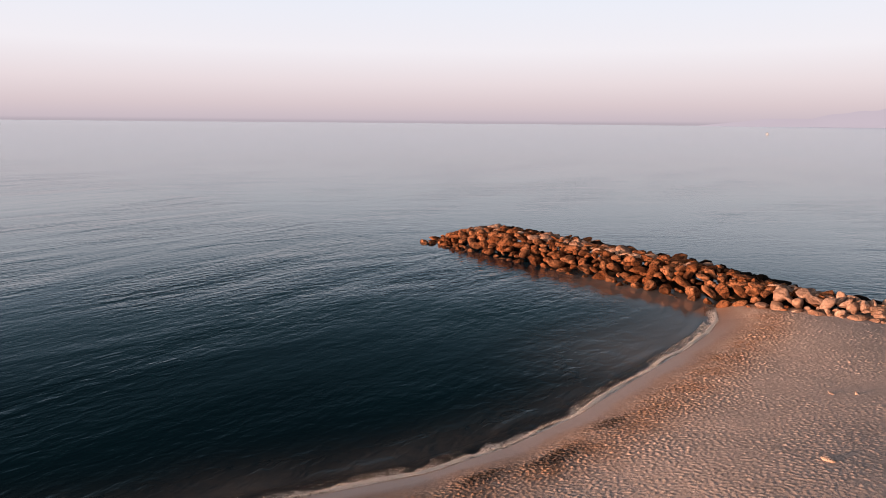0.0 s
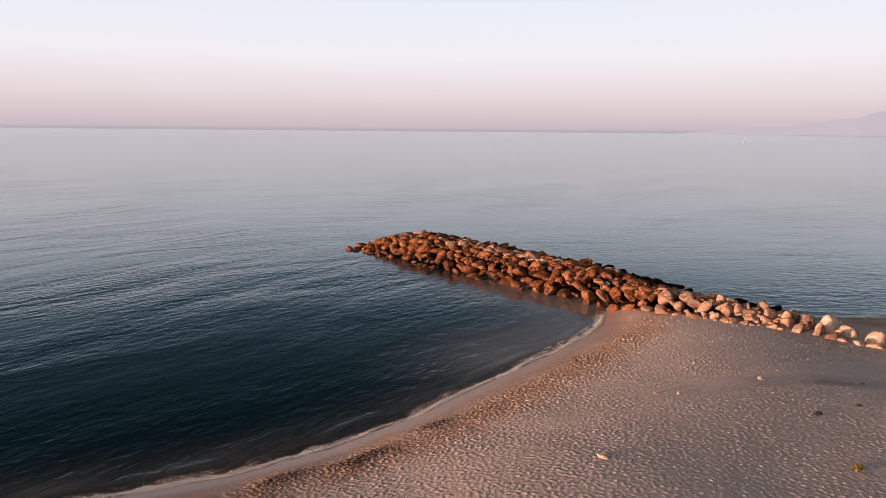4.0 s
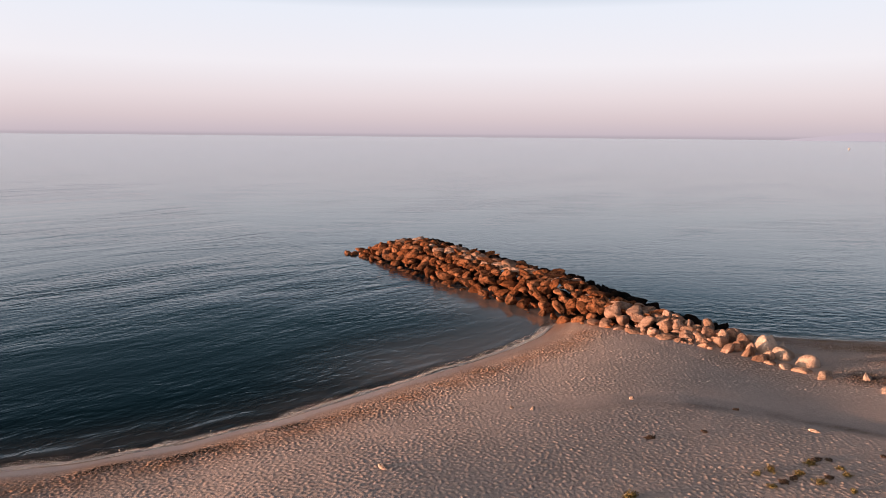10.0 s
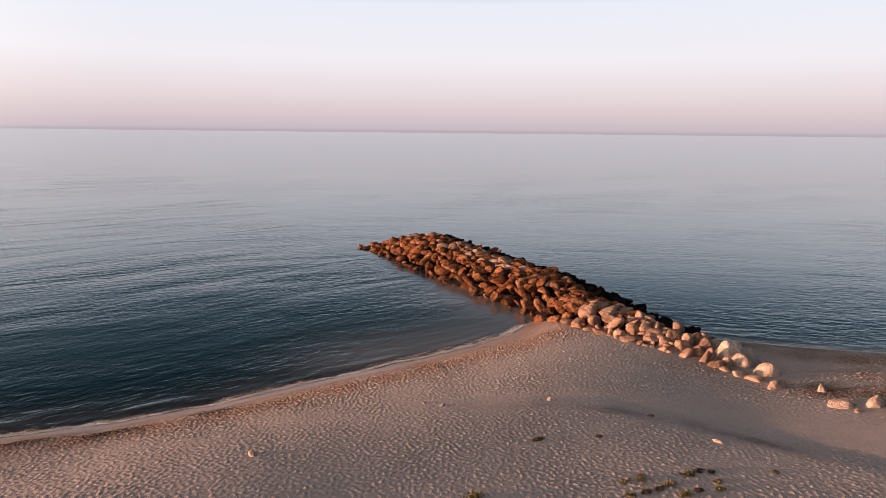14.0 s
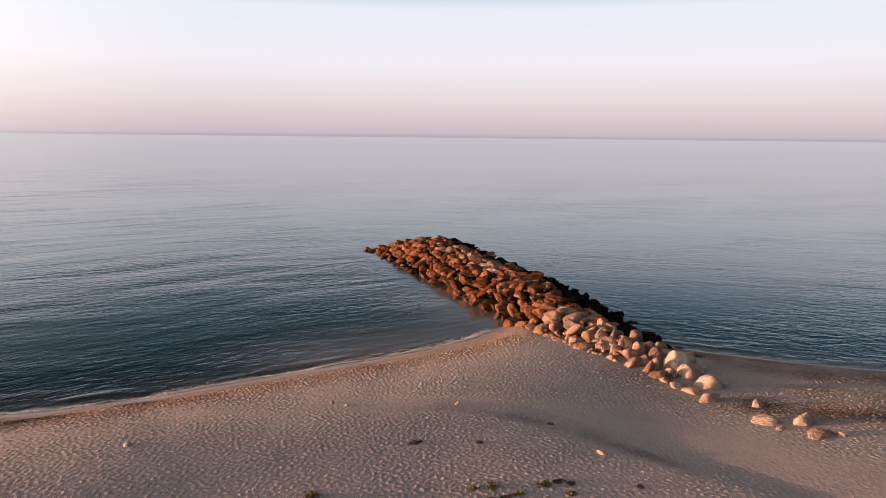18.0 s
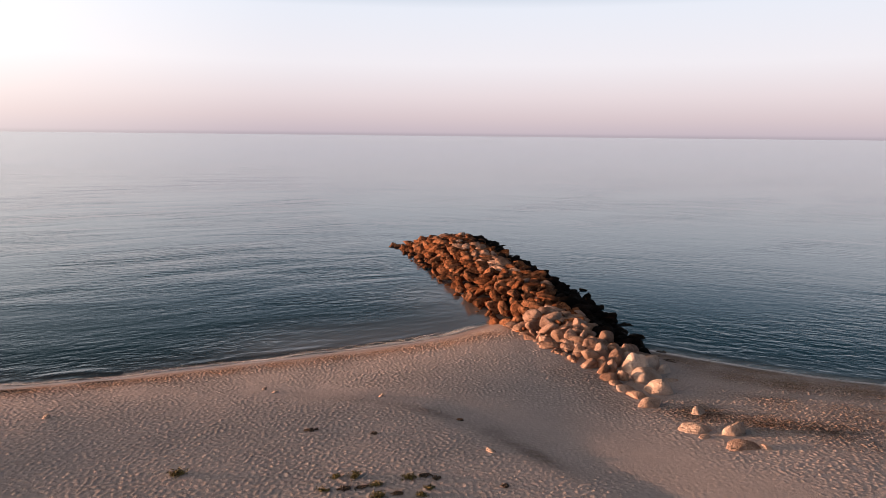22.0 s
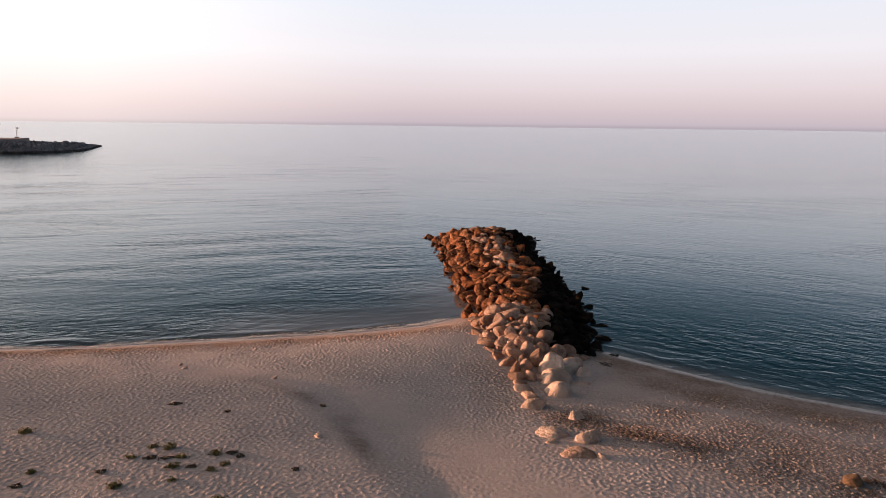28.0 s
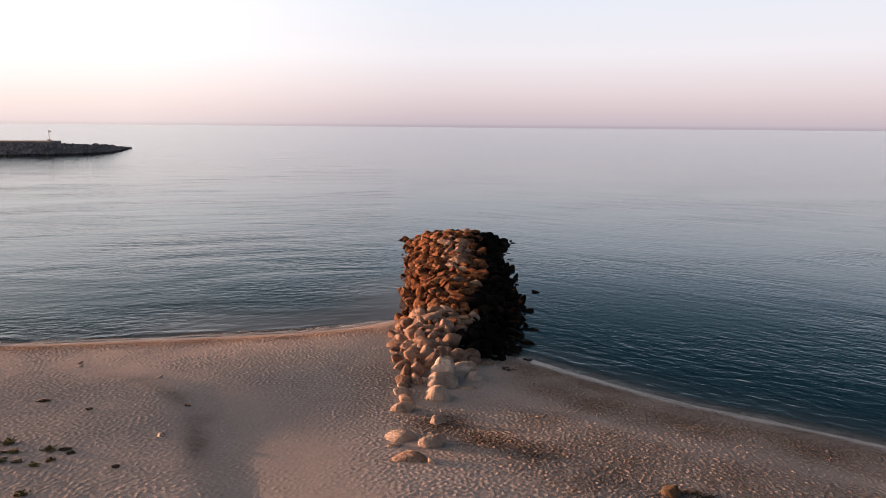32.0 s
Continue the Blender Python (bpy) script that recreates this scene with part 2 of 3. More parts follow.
def sea_material():
    k = Mat("calm_sea")
    depth = k.attr("depth")
    far = k.attr("far")
    # swell in long crests, chop across it, fine ripples
    west = k.attr("west")

    def both(along, across, detail, rough, warp):
        """Waves that run in square to each shore: two sets, one for either side of the groyne."""
        a = k.noise(1.0, detail, rough, k.scaled(along, across, 1, -9), warp)
        b = k.noise(1.0, detail, rough, k.scaled(along, across, 1, 36), warp)
        n = k.add("ShaderNodeMix", Factor=west)
        k.put(n.inputs["A"], b), k.put(n.inputs["B"], a)
        return n.outputs["Result"]

    swell = both(0.05, 0.15, 2, 0.5, 0.9)
    chop = both(0.95, 1.75, 2, 0.5, 0.4)
    fine = k.noise(1.0, 3, 0.65, k.scaled(3.0, 4.6, 1, -20), 0.8)
    patch = k.ramp(k.noise(1.0, 2, 0.5, k.scaled(0.025, 0.06, 1, -12), 0.8), 0.35, 0.65, 0.3, 1.0)
    nor = k.bump(swell, 1.0, k.math("MULTIPLY", k.math("MULTIPLY", k.ramp(far, 0, 0.4, 0.19, 0.25), k.ramp(west, 0, 1, 0.45, 1.0)), patch))
    nor = k.bump(chop, 1.0, k.math("MULTIPLY", k.math("MULTIPLY", k.ramp(far, 0, 1, 0.043, 0.032), k.ramp(west, 0, 1, 0.9, 1.0)), patch), nor)
    nor = k.bump(fine, 1.0, k.math("MULTIPLY", k.ramp(far, 0, 1, 0.005, 0.002), patch), nor)
    body = k.mix(k.ramp(k.noise(0.05, 3), 0.35, 0.65), (0.0, 0.0030, 0.0042), (0.0002, 0.0068, 0.0090))
    body = k.mix(west, (0.001, 0.030, 0.054), body)
    body = k.mix(k.math("MULTIPLY", k.attr("shoal"), 0.8), body, (0.28, 0.265, 0.265))
    deep = k.add("ShaderNodeBsdfDiffuse", Color=body, Normal=nor)
    clear = k.add("ShaderNodeBsdfTransparent", Color=(0.80, 0.86, 0.86))
    under = k.add("ShaderNodeMixShader", Fac=k.ramp(depth, 0.0, 0.22))
    k.put(under.inputs[1], clear.outputs[0]), k.put(under.inputs[2], deep.outputs[0])
    gloss = k.add("ShaderNodeBsdfGlossy", Color=(0.88, 0.92, 0.94), Roughness=k.ramp(far, 0, 1, 0.085, 0.14), Normal=nor)
    fres = k.add("ShaderNodeFresnel", IOR=1.34, Normal=nor)
    top = k.add("ShaderNodeMixShader", Fac=fres.outputs[0])
    k.put(top.inputs[1], under.outputs[0]), k.put(top.inputs[2], gloss.outputs[0])
    foam_n = k.noise(5.0, 5, 0.7, warp=1.2)
    # lace of spent foam on the last hand's breadth of water, broken along the shore
    reach = k.ramp(k.noise(0.35, 3), 0.35, 0.7, 0.03, 0.16)
    edge = k.math("DIVIDE", depth, reach)
    lace = k.math("MULTIPLY", k.ramp(edge, 0.5, 1.0, 1.0, 0.0), k.ramp(foam_n, 0.40, 0.52, 0.05, 1.0))
    lace = k.math("MULTIPLY", lace, k.ramp(k.noise(0.16, 2), 0.36, 0.52, 0.2, 1.0))
    rim = k.math("MULTIPLY", k.ramp(depth, 0.012, 0.045, 1.0, 0.0), k.ramp(k.noise(0.5, 2), 0.35, 0.5, 0.2, 1.0))
    lace = k.math("MAXIMUM", lace, rim)
    film = k.math("MULTIPLY", k.ramp(depth, 0.0, 0.2, 0.34, 0.0), k.ramp(k.noise(1.5, 4), 0.3, 0.7, 0.5, 1.0))
    lace = k.math("ADD", k.math("MULTIPLY", west, lace), k.math("MULTIPLY", k.math("SUBTRACT", 1.0, west), film))
    foam = k.add("ShaderNodeBsdfDiffuse", Color=(0.90, 0.89, 0.89))
    last = k.add("ShaderNodeMixShader", Fac=k.math("MULTIPLY", lace, 0.92))
    k.put(last.inputs[1], top.outputs[0]), k.put(last.inputs[2], foam.outputs[0])
    k.put(k.out.inputs[0], last.outputs[0])
    return k.m


def plain_material(name, color, rough=0.7, metal=0.0, other=None, scale=6.0):
    k = Mat(name)
    n = k.noise(scale, 5, 0.65)
    col = k.mix(k.ramp(n, 0.35, 0.7), color, other or tuple(c * 0.7 for c in color))
    return k.done(col, rough, k.bump(n, 0.25, 0.02), metal)


def haze_glow_material(name, color):
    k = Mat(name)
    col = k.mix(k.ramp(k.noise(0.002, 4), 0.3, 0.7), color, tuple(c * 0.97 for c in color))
    # emission stands in for the light scattered by the haze
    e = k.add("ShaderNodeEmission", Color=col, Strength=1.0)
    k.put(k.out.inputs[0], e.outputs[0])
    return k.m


SAND, SEA = sand_material(), sea_material()
LEAF_OLIVE = plain_material("olive_leaf", (0.20, 0.172, 0.06), 0.75, other=(0.12, 0.10, 0.042), scale=14)
LEAF_DRY = plain_material("dry_stem", (0.16, 0.10, 0.045), 0.85, scale=14)
WEED = plain_material("dark_seaweed", (0.075, 0.05, 0.033), 0.6, scale=12)
DRIFT = plain_material("weathered_driftwood", (0.14, 0.085, 0.045), 0.9, other=(0.06, 0.036, 0.022), scale=9)
CONCRETE = plain_material("grey_concrete", (0.30, 0.27, 0.27), 0.9, scale=0.8)
WHITE_PAINT = plain_material("white_paint", (0.75, 0.75, 0.74), 0.45, scale=3)
DARK_METAL = plain_material("dark_metal", (0.10, 0.10, 0.11), 0.5, 0.6)
HAZE = haze_glow_material("haze_glow_hills", (0.36, 0.307, 0.348))


# ---- helpers for meshes ----
def mesh_of(name, verts, faces, material, smooth=True):
    me = bpy.data.meshes.new(name)
    me.from_pydata([tuple(v) for v in verts], [], faces)
    me.materials.append(material)
    me.polygons.foreach_set("use_smooth", [smooth] * len(me.polygons))
    me.update()
    return me


def part(name, bm, material, parent, label=""):
    me = bpy.data.meshes.new(name)
    bm.to_mesh(me)
    bm.free()
    me.materials.append(material)
    ob = new(name, me)
    ob.parent = parent
    return tagged(ob, label)


def ruler(lo, hi, step, far, grow=1.32):
    """Grid lines, even between lo and hi and wider and wider out to far."""
    mid = list(np.arange(lo, hi + step / 2, step))
    a, b, s = [], [], step
    x = lo
    while x > -far:
        s *= grow
        x -= s
        a.append(x)
    s, x = step, mid[-1]
    while x < far:
        s *= grow
        x += s
        b.append(x)
    return np.array(a[::-1] + mid + b)


def sheet(name, xs, ys, height, material, values):
    """A grid of one height a place, with values for its material."""
    gx, gy = np.meshgrid(xs, ys)
    n, m = len(xs), len(ys)
    co = np.stack([gx, gy, height], -1).reshape(-1, 3)
    i = (np.arange(m - 1)[:, None] * n + np.arange(n - 1)).ravel()
    quads = np.stack([i, i + 1, i + n + 1, i + n], -1)
    me = bpy.data.meshes.new(name)
    me.vertices.add(len(co))
    me.vertices.foreach_set("co", co.astype(np.float32).ravel())
    me.loops.add(quads.size)
    me.loops.foreach_set("vertex_index", quads.astype(np.int32).ravel())
    me.polygons.add(len(quads))
    me.polygons.foreach_set("loop_start", np.arange(0, quads.size, 4, dtype=np.int32))
    me.polygons.foreach_set("use_smooth", np.ones(len(quads), bool))
    for key, v in values.items():
        a = me.attributes.new(key, "FLOAT", "POINT")
        a.data.foreach_set("value", v.astype(np.float32).ravel())
    me.update(calc_edges=True)
    me.validate()
    me.materials.append(material)
    return new(name, me)


# ---- the shape of the beach ----
SHORE = np.array([(-6000, 900), (-400, 60), (-120, 17), (-60, 7.5), (-42, 2.6), (-35, 0.3), (-31.4, -1.1), (-28, -2.3), (-24.5, -2.9), (-20.5, -2.9), (-15.5, -2.3), (-10, -1.7),
                  (-6, -1.1), (-3, -0.2), (-0.5, 1.2), (2, 0.6), (5.7, -4.8), (8, -7.4), (10, -9.5), (12.7, -11.9), (15.4, -13.7), (18.5, -15.9),
                  (25, -20), (40, -27), (90, -46), (400, -140), (6000, -1500)], float)
rng = np.random.default_rng(7)


def shore_distance(x, y):
    """How far inland a place lies; negative at sea."""
    best = np.full(np.shape(x), 1e9)
    for (ax, ay), (bx, by) in zip(SHORE[:-1], SHORE[1:]):
        dx, dy = bx - ax, by - ay
        u = np.clip(((x - ax) * dx + (y - ay) * dy) / (dx * dx + dy * dy), 0, 1)
        best = np.minimum(best, np.hypot(x - ax - u * dx, y - ay - u * dy))
    return np.where(y < np.interp(x, SHORE[:, 0], SHORE[:, 1]), best, -best)


def line_distance(x, y, pts):
    best = np.full(np.shape(x), 1e9)
    for (ax, ay), (bx, by) in zip(pts[:-1], pts[1:]):
        dx, dy = bx - ax, by - ay
        u = np.clip(((x - ax) * dx + (y - ay) * dy) / (dx * dx + dy * dy), 0, 1)
        best = np.minimum(best, np.hypot(x - ax - u * dx, y - ay - u * dy))
    return best


def soft_noise(x, y, size, seed):
    """Smooth random hills of about the given size, from -1 to 1."""
    r = np.random.default_rng(seed)
    total = np.zeros(np.shape(x))
    for _ in range(9):
        a, k, p = r.uniform(0, 6.283), r.uniform(0.6, 1.5) * 6.283 / size, r.uniform(0, 6.283)
        total = total + np.sin((x * np.cos(a) + y * np.sin(a)) * k + p)
    return total / 4.5


def inland_of(x, y):
    """The distance inland, with the ridge between the western and the eastern shore rounded off."""
    d = shore_distance(x, y)
    a, b = line_distance(x, y, SHORE[:15]), line_distance(x, y, SHORE[15:])
    near = np.maximum(np.minimum(a, b), 0.05)
    k = 0.30 * near
    soft = near - k * np.log1p(np.exp(-np.abs(a - b) / k))
    return np.where(d > 0, soft, d)


def below_bank(x, y):
    """How far a place lies east of the bank's crest; negative on the plateau west of it."""
    far = line_distance(x, y, BANK)
    return np.where(y > np.interp(x, [p[0] for p in BANK], [p[1] for p in BANK]), far, -far)


def land(x, y):
    """Height of the sand without its footprints."""
    d = inland_of(x, y)
    up = 2.9 * (1 - np.exp(-np.maximum(d, 0) / 11.0)) - 0.44 * np.exp(-(((x + 0.2) / 6.6) ** 2 + ((y + 15.2) / 4.8) ** 2))
    up = up + 0.5 * np.exp(-(((x + 24) / 8.5) ** 2 + ((y + 13.2) / 5) ** 2))
    down = -0.2 * np.maximum(-d, 0)
    z = np.where(d > 0, up, np.maximum(down, -6.0))
    # the low bank that falls away from the trodden plateau into the hollow where water ran off
    b = below_bank(x, y)
    fall = np.clip((b + 0.3) / 2.1, 0, 1)
    fall = fall * fall * (3 - 2 * fall) * np.exp(-np.maximum(b - 1.8, 0) / 4.5)
    z = z - 0.10 * fall * np.clip((x + 19) / 7, 0, 1) * np.clip((d - 2) / 3, 0, 1) * np.clip((y + 31) / 7, 0, 1)
    z = z + 0.012 * soft_noise(x, y, 6.0, 3) * np.clip(d / 3, 0, 1)
    return z


BANK = [(-60, -8.6), (-20, -9.7), (-14.3, -11.3), (-10.8, -12.7), (-8.8, -14.1), (-7.5, -16.8), (-6.5, -19.0), (-5.6, -21.4), (0, -38), (60, -300)]
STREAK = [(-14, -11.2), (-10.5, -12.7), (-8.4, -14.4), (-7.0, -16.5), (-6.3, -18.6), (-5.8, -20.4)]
GRAVEL = [(1.4, -15.8), (2.2, -17.3), (3.3, -18.3), (4.5, -19.2), (5.5, -20.5), (6.5, -21.7), (7.7, -22.3), (9.5, -23.0), (20, -27)]
CUSPS = [(-21.0, -4.7), (-24.6, -5.2), (-27.3, -4.4)]

xs, ys = ruler(-35, 24, 0.045, 6000), ruler(-24.5, 1.0, 0.045, 6000)
gx, gy = np.meshgrid(xs, ys)
gd = shore_distance(gx, gy)
gz = land(gx, gy)
# footprints: trodden hollows with low rims, fewer on the washed sand and in the hollow
smooth_bed = np.exp(-(line_distance(gx, gy, [(-6.2, -14.6), (-4.0, -17), (-2.6, -20), (-1.5, -26)]) / 2.3) ** 4)
smooth_bed = np.maximum(smooth_bed, 0.9 * np.exp(-(line_distance(gx, gy, [(a, c + 0.8) for a, c in STREAK]) / 1.2) ** 4))
core_x, core_y = np.flatnonzero((xs >= -35) & (xs <= 24)), np.flatnonzero((ys >= -24.5) & (ys <= 1.0))


def grain(lo, hi, seed, stretch=1.0, turn=0.0):
    """Even random relief whose humps are between lo and hi metres long, about one high."""
    r = np.random.default_rng(seed)
    m, n = len(core_y), len(core_x)
    fx, fy = np.fft.fftfreq(n, 0.045)[None, :], np.fft.fftfreq(m, 0.045)[:, None]
    c, q = math.cos(turn), math.sin(turn)
    f = np.hypot((fx * c + fy * q) * stretch, fy * c - fx * q)
    keep_f = np.exp(-((np.log(np.maximum(f, 1e-6)) - math.log(1 / math.sqrt(lo * hi))) / math.log(hi / lo) * 2) ** 2)
    out = np.fft.ifft2(np.fft.fft2(r.normal(size=(m, n))) * keep_f).real
    return out / out.std()


# trodden sand: old footprints with thin rims, softened by wind, finer crumbs between
clods = np.maximum(grain(0.13, 0.32, 6) + 0.1, 0) ** 1.2
trod = 0.95 * clods - 0.30 * np.abs(grain(0.3, 0.7, 5)) + 0.30 * grain(0.10, 0.17, 8)
calm = 0.85 + 0.35 * soft_noise(gx, gy, 4.5, 19)
relief = np.zeros_like(gz)
relief[np.ix_(core_y, core_x)] = 0.0108 * trod
# it fades out where the trodden ground ends
relief *= np.clip((gx + 35) / 4, 0, 1) * np.clip((24 - gx) / 3, 0, 1) * np.clip((gy + 24.5) / 1.6, 0, 1)
inland = np.clip((gd - 1.5) / 0.7, 0, 1)
cusp = sum(np.exp(-(((gx - cx) / 1.5) ** 2 + ((gy - cy) / 0.6) ** 2)) for cx, cy in CUSPS)
rough = np.clip(calm, 0.35, 1.5) * (1 - 0.72 * smooth_bed) * (1 - 0.35 * np.clip(cusp, 0, 1)) * (1 + 0.9 * np.exp(-((gd - 3.0) / 1.5) ** 2) * (gx < 0)) * (1 + 0.15 * np.clip((gx - 1) / 3, 0, 1))
for cx, cy in CUSPS:
    gz = gz + 0.07 * np.exp(-(((gx - cx) / 1.4) ** 2 + ((gy - cy) / 0.6) ** 2))
gz = gz + np.clip(relief * rough, -0.08, 0.08) * inland
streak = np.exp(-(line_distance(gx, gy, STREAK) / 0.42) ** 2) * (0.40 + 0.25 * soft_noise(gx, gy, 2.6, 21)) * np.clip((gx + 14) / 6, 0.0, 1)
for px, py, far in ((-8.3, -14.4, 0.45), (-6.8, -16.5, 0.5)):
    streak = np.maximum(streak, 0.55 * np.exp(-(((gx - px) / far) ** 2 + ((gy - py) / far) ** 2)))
gravel_way = line_distance(gx, gy, GRAVEL)
gravel = np.exp(-(gravel_way / 1.5) ** 2)
brown_drift = np.maximum(np.exp(-(gravel_way / 0.95) ** 2), np.clip((gx - 4) / 3, 0, 1) * np.exp(-(gd / 1.3) ** 2))
for cx, cy in CUSPS:
    brown_drift = np.maximum(brown_drift, 1.1 * np.exp(-(((gx - cx) / 1.6) ** 2 + ((gy - cy) / 0.6) ** 2)))
east = np.clip((gx - 2) / 4, 0, 1)
# the eastern beach in bands along the water: dark shingle, brown shingle, a greyer sandy strip, pinkish shingle
band = gd + 0.35 * soft_noise(gx, gy, 5.0, 37)
strip = np.maximum(np.exp(-((band - 6.5) / 0.95) ** 2), np.exp(-(((gx - 3.7) / 1.6) ** 2 + ((gy + 10.8) / 2.2) ** 2)))
gravel = np.maximum(gravel, east * np.clip(1.1 - 0.05 * np.abs(band - 1), 0, 1) * np.clip((12.3 - band) / 2.5, 0, 1) * (1 - 0.75 * strip))
gravel = np.maximum(gravel, 0.6 * np.exp(-(((gx + 0.4) / 1.6) ** 2 + ((gy + 12.5) / 3.0) ** 2)))
gravel = np.maximum(gravel, 0.55 * (1 - east) * np.exp(-((gd - 2.2) / 1.1) ** 2) * np.clip(0.5 + 0.7 * soft_noise(gx, gy, 5.0, 31), 0, 1))
for cx, cy in CUSPS:
    gravel = np.maximum(gravel, 1.3 * np.exp(-(((gx - cx) / 1.5) ** 2 + ((gy - cy) / 0.55) ** 2)))
gravel = gravel * (0.8 + 0.35 * soft_noise(gx, gy, 3.0, 22))
gravel = np.clip(gravel, 0, 1)
wetness = np.clip(1.4 - gd / (1.45 + 0.35 * soft_noise(gx, gy, 4.0, 23)), 0, 1)
ground = sheet("ground", xs, ys, gz, SAND, {"tone": np.clip(streak, 0, 1), "drift": np.clip(brown_drift, 0, 1), "sunlit_band": np.clip((1 - east) * np.exp(-((gd - 2.6) / 1.5) ** 2) * (0.85 + 0.3 * soft_noise(gx, gy, 3.0, 41)), 0, 1), "pebble": np.clip(gravel, 0, 1), "wet": wetness, "smooth": smooth_bed})
tagged(ground, "trodden pinkish beach sand with gravel drifts and wet edge", "sand", kind="structure")

# ---- the sea ----
sx, sy = ruler(-45, 30, 0.2, 6000, 1.25), ruler(-24, 20, 0.2, 6000, 1.25)
hx, hy = np.meshgrid(sx, sy)
sd = shore_distance(hx, hy)
depth = np.where(sd < 0, np.maximum(-sd, 0) * 0.2, 0.0)
reach = np.clip((np.hypot(hx, hy) - 40) / 260, 0, 1)
# sand stirred up in the shallow corner west of the groyne
shoal = np.exp(-(line_distance(hx, hy, [(0.5, 9), (0, 4), (-1.5, 0.5), (-6, -0.9), (-11, -1.6)]) / 5.0) ** 2)
shoal = np.maximum(0.8 * shoal, 0.36 * np.exp(-(np.minimum(sd, 0) / 2.3) ** 2) * (0.8 + 0.3 * soft_noise(hx, hy, 6.0, 55)))
# one small wave about to break along the western beach, another lower one on the eastern
run = -sd - 0.85 - 0.3 * soft_noise(hx, hy, 9.0, 51)
lip = np.where(run < 0, np.exp(-(run / 0.17) ** 2), np.exp(-(run / 0.4) ** 2))
wave = lip * np.clip(0.018 + 0.03 * soft_noise(hx, hy, 7.0, 52), 0, 0.045) * np.where(hx < 0.5, np.clip((-3 - hx) / 5, 0, 1), 0.35) * (sd < 0)
sea = sheet("water", sx, sy, wave, SEA, {"depth": depth, "far": reach, "west": np.clip((1.0 - hx) / 4, 0, 1), "shoal": shoal})
tagged(sea, "calm blue-grey sea with long low ripples", "sea", kind="structure")


# ---- stones ----
def ball(level):
    bm = bmesh.new()
    bmesh.ops.create_icosphere(bm, subdivisions=level, radius=1.0)
    v = np.array([w.co[:] for w in bm.verts])
    f = [[w.index for w in p.verts] for p in bm.faces]
    bm.free()
    return v / np.linalg.norm(v, axis=1, keepdims=True), f


BALL4, BALL3, BALL2 = ball(4), ball(3), ball(2)


def rock_shape(seed, unit, planes=11, sharp=16.0, round_off=0.82):
    """A boulder about one metre across: a ball cut by blunt random planes, its edges worn round."""
    r = np.random.default_rng(seed)
    n = r.normal(size=(planes, 3))
    n /= np.linalg.norm(n, axis=1, keepdims=True)
    off = r.uniform(0.45, 0.9, planes)
    c = np.maximum(unit @ n.T, 0.02) / off
    rad = 1.0 / (np.sum(np.concatenate([c, np.full((len(unit), 1), round_off)], 1) ** sharp, 1) ** (1 / sharp))
    p = unit * rad[:, None]
    for size, amp in ((1.3, 0.055), (0.6, 0.025), (0.28, 0.012)):
        k = r.normal(size=(5, 3)) * 6.283 / size * 0.6
        p = p * (1 + amp * np.sin(p @ k.T + r.uniform(0, 6.28, 5)).sum(1, keepdims=True) / 2.2)
    span = p.max(0) - p.min(0)
    return (p - (p.max(0) + p.min(0)) / 2) / span


SHAPES = [rock_shape(100 + i, BALL4[0], 7 + i % 5, (6.0, 8.0, 12.0)[i % 3], 1.04) for i in range(18)]
FAR_SHAPES = [rock_shape(200 + i, BALL2[0], 9, 30.0) for i in range(8)]
ROCK_MESHES = {}


def rock_mesh(i, material):
    key = i % len(SHAPES), material.name
    if key not in ROCK_MESHES:
        ROCK_MESHES[key] = mesh_of("boulder", SHAPES[key[0]], BALL4[1], material)
    return ROCK_MESHES[key]


PILE_SHAPES = [rock_shape(100 + i, BALL3[0], 7 + i % 5, (8.0, 14.0, 26.0)[i % 3]) for i in range(18)]
PILE_MESHES = {}


def pile_mesh(i, material):
    key = i % len(PILE_SHAPES), material.name
    if key not in PILE_MESHES:
        PILE_MESHES[key] = mesh_of("boulder", PILE_SHAPES[key[0]], BALL3[1], material)
    return PILE_MESHES[key]


def rock(name, i, material, place, size, turn, parent=None):
    ob = new(name, rock_mesh(i, material))
    ob.matrix_basis = Matrix.LocRotScale(place, Euler([radians(a) for a in turn]), size)
    ob.parent = parent
    return ob


# outline of the groyne from its landward foot to its head: y, west foot, east foot, crest
GROYNE = np.array([(-12.4, 0.2, 2.2, 0.06), (-9.5, -0.2, 3.4, 0.32), (-6.5, -0.3, 5.0, 0.68), (-3, -0.2, 6.7, 1.0), (0, 0.1, 7.5, 1.5), (4, 0.0, 8.0, 1.75), (11, 0.1, 8.7, 1.8),
                   (19, 0.2, 8.9, 1.85), (25, 0.2, 9.9, 1.75), (29, 0.2, 10.9, 1.45), (31.2, 0.8, 10.4, 0.6)])


def groyne_at(y):
    return [float(np.interp(y, GROYNE[:, 0], GROYNE[:, k])) for k in (1, 2, 3)]


def pile(x, y):
    """Height of the stone pile over its bed."""
    w, e, h = groyne_at(y)
    u = (x - w) / (e - w) * 2 - 1
    return h * max(0.0, 1 - abs(u) ** 2.4)


def bed(x, y):
    return float(land(np.array(x), np.array(y)))


def surface(x, y):
    return max(bed(x, y), -0.25) + pile(x, y)


groyne = tagged(new("rock_groyne"), "boulder groyne of sunlit rusty brown and pale rounded stones", "groyne")

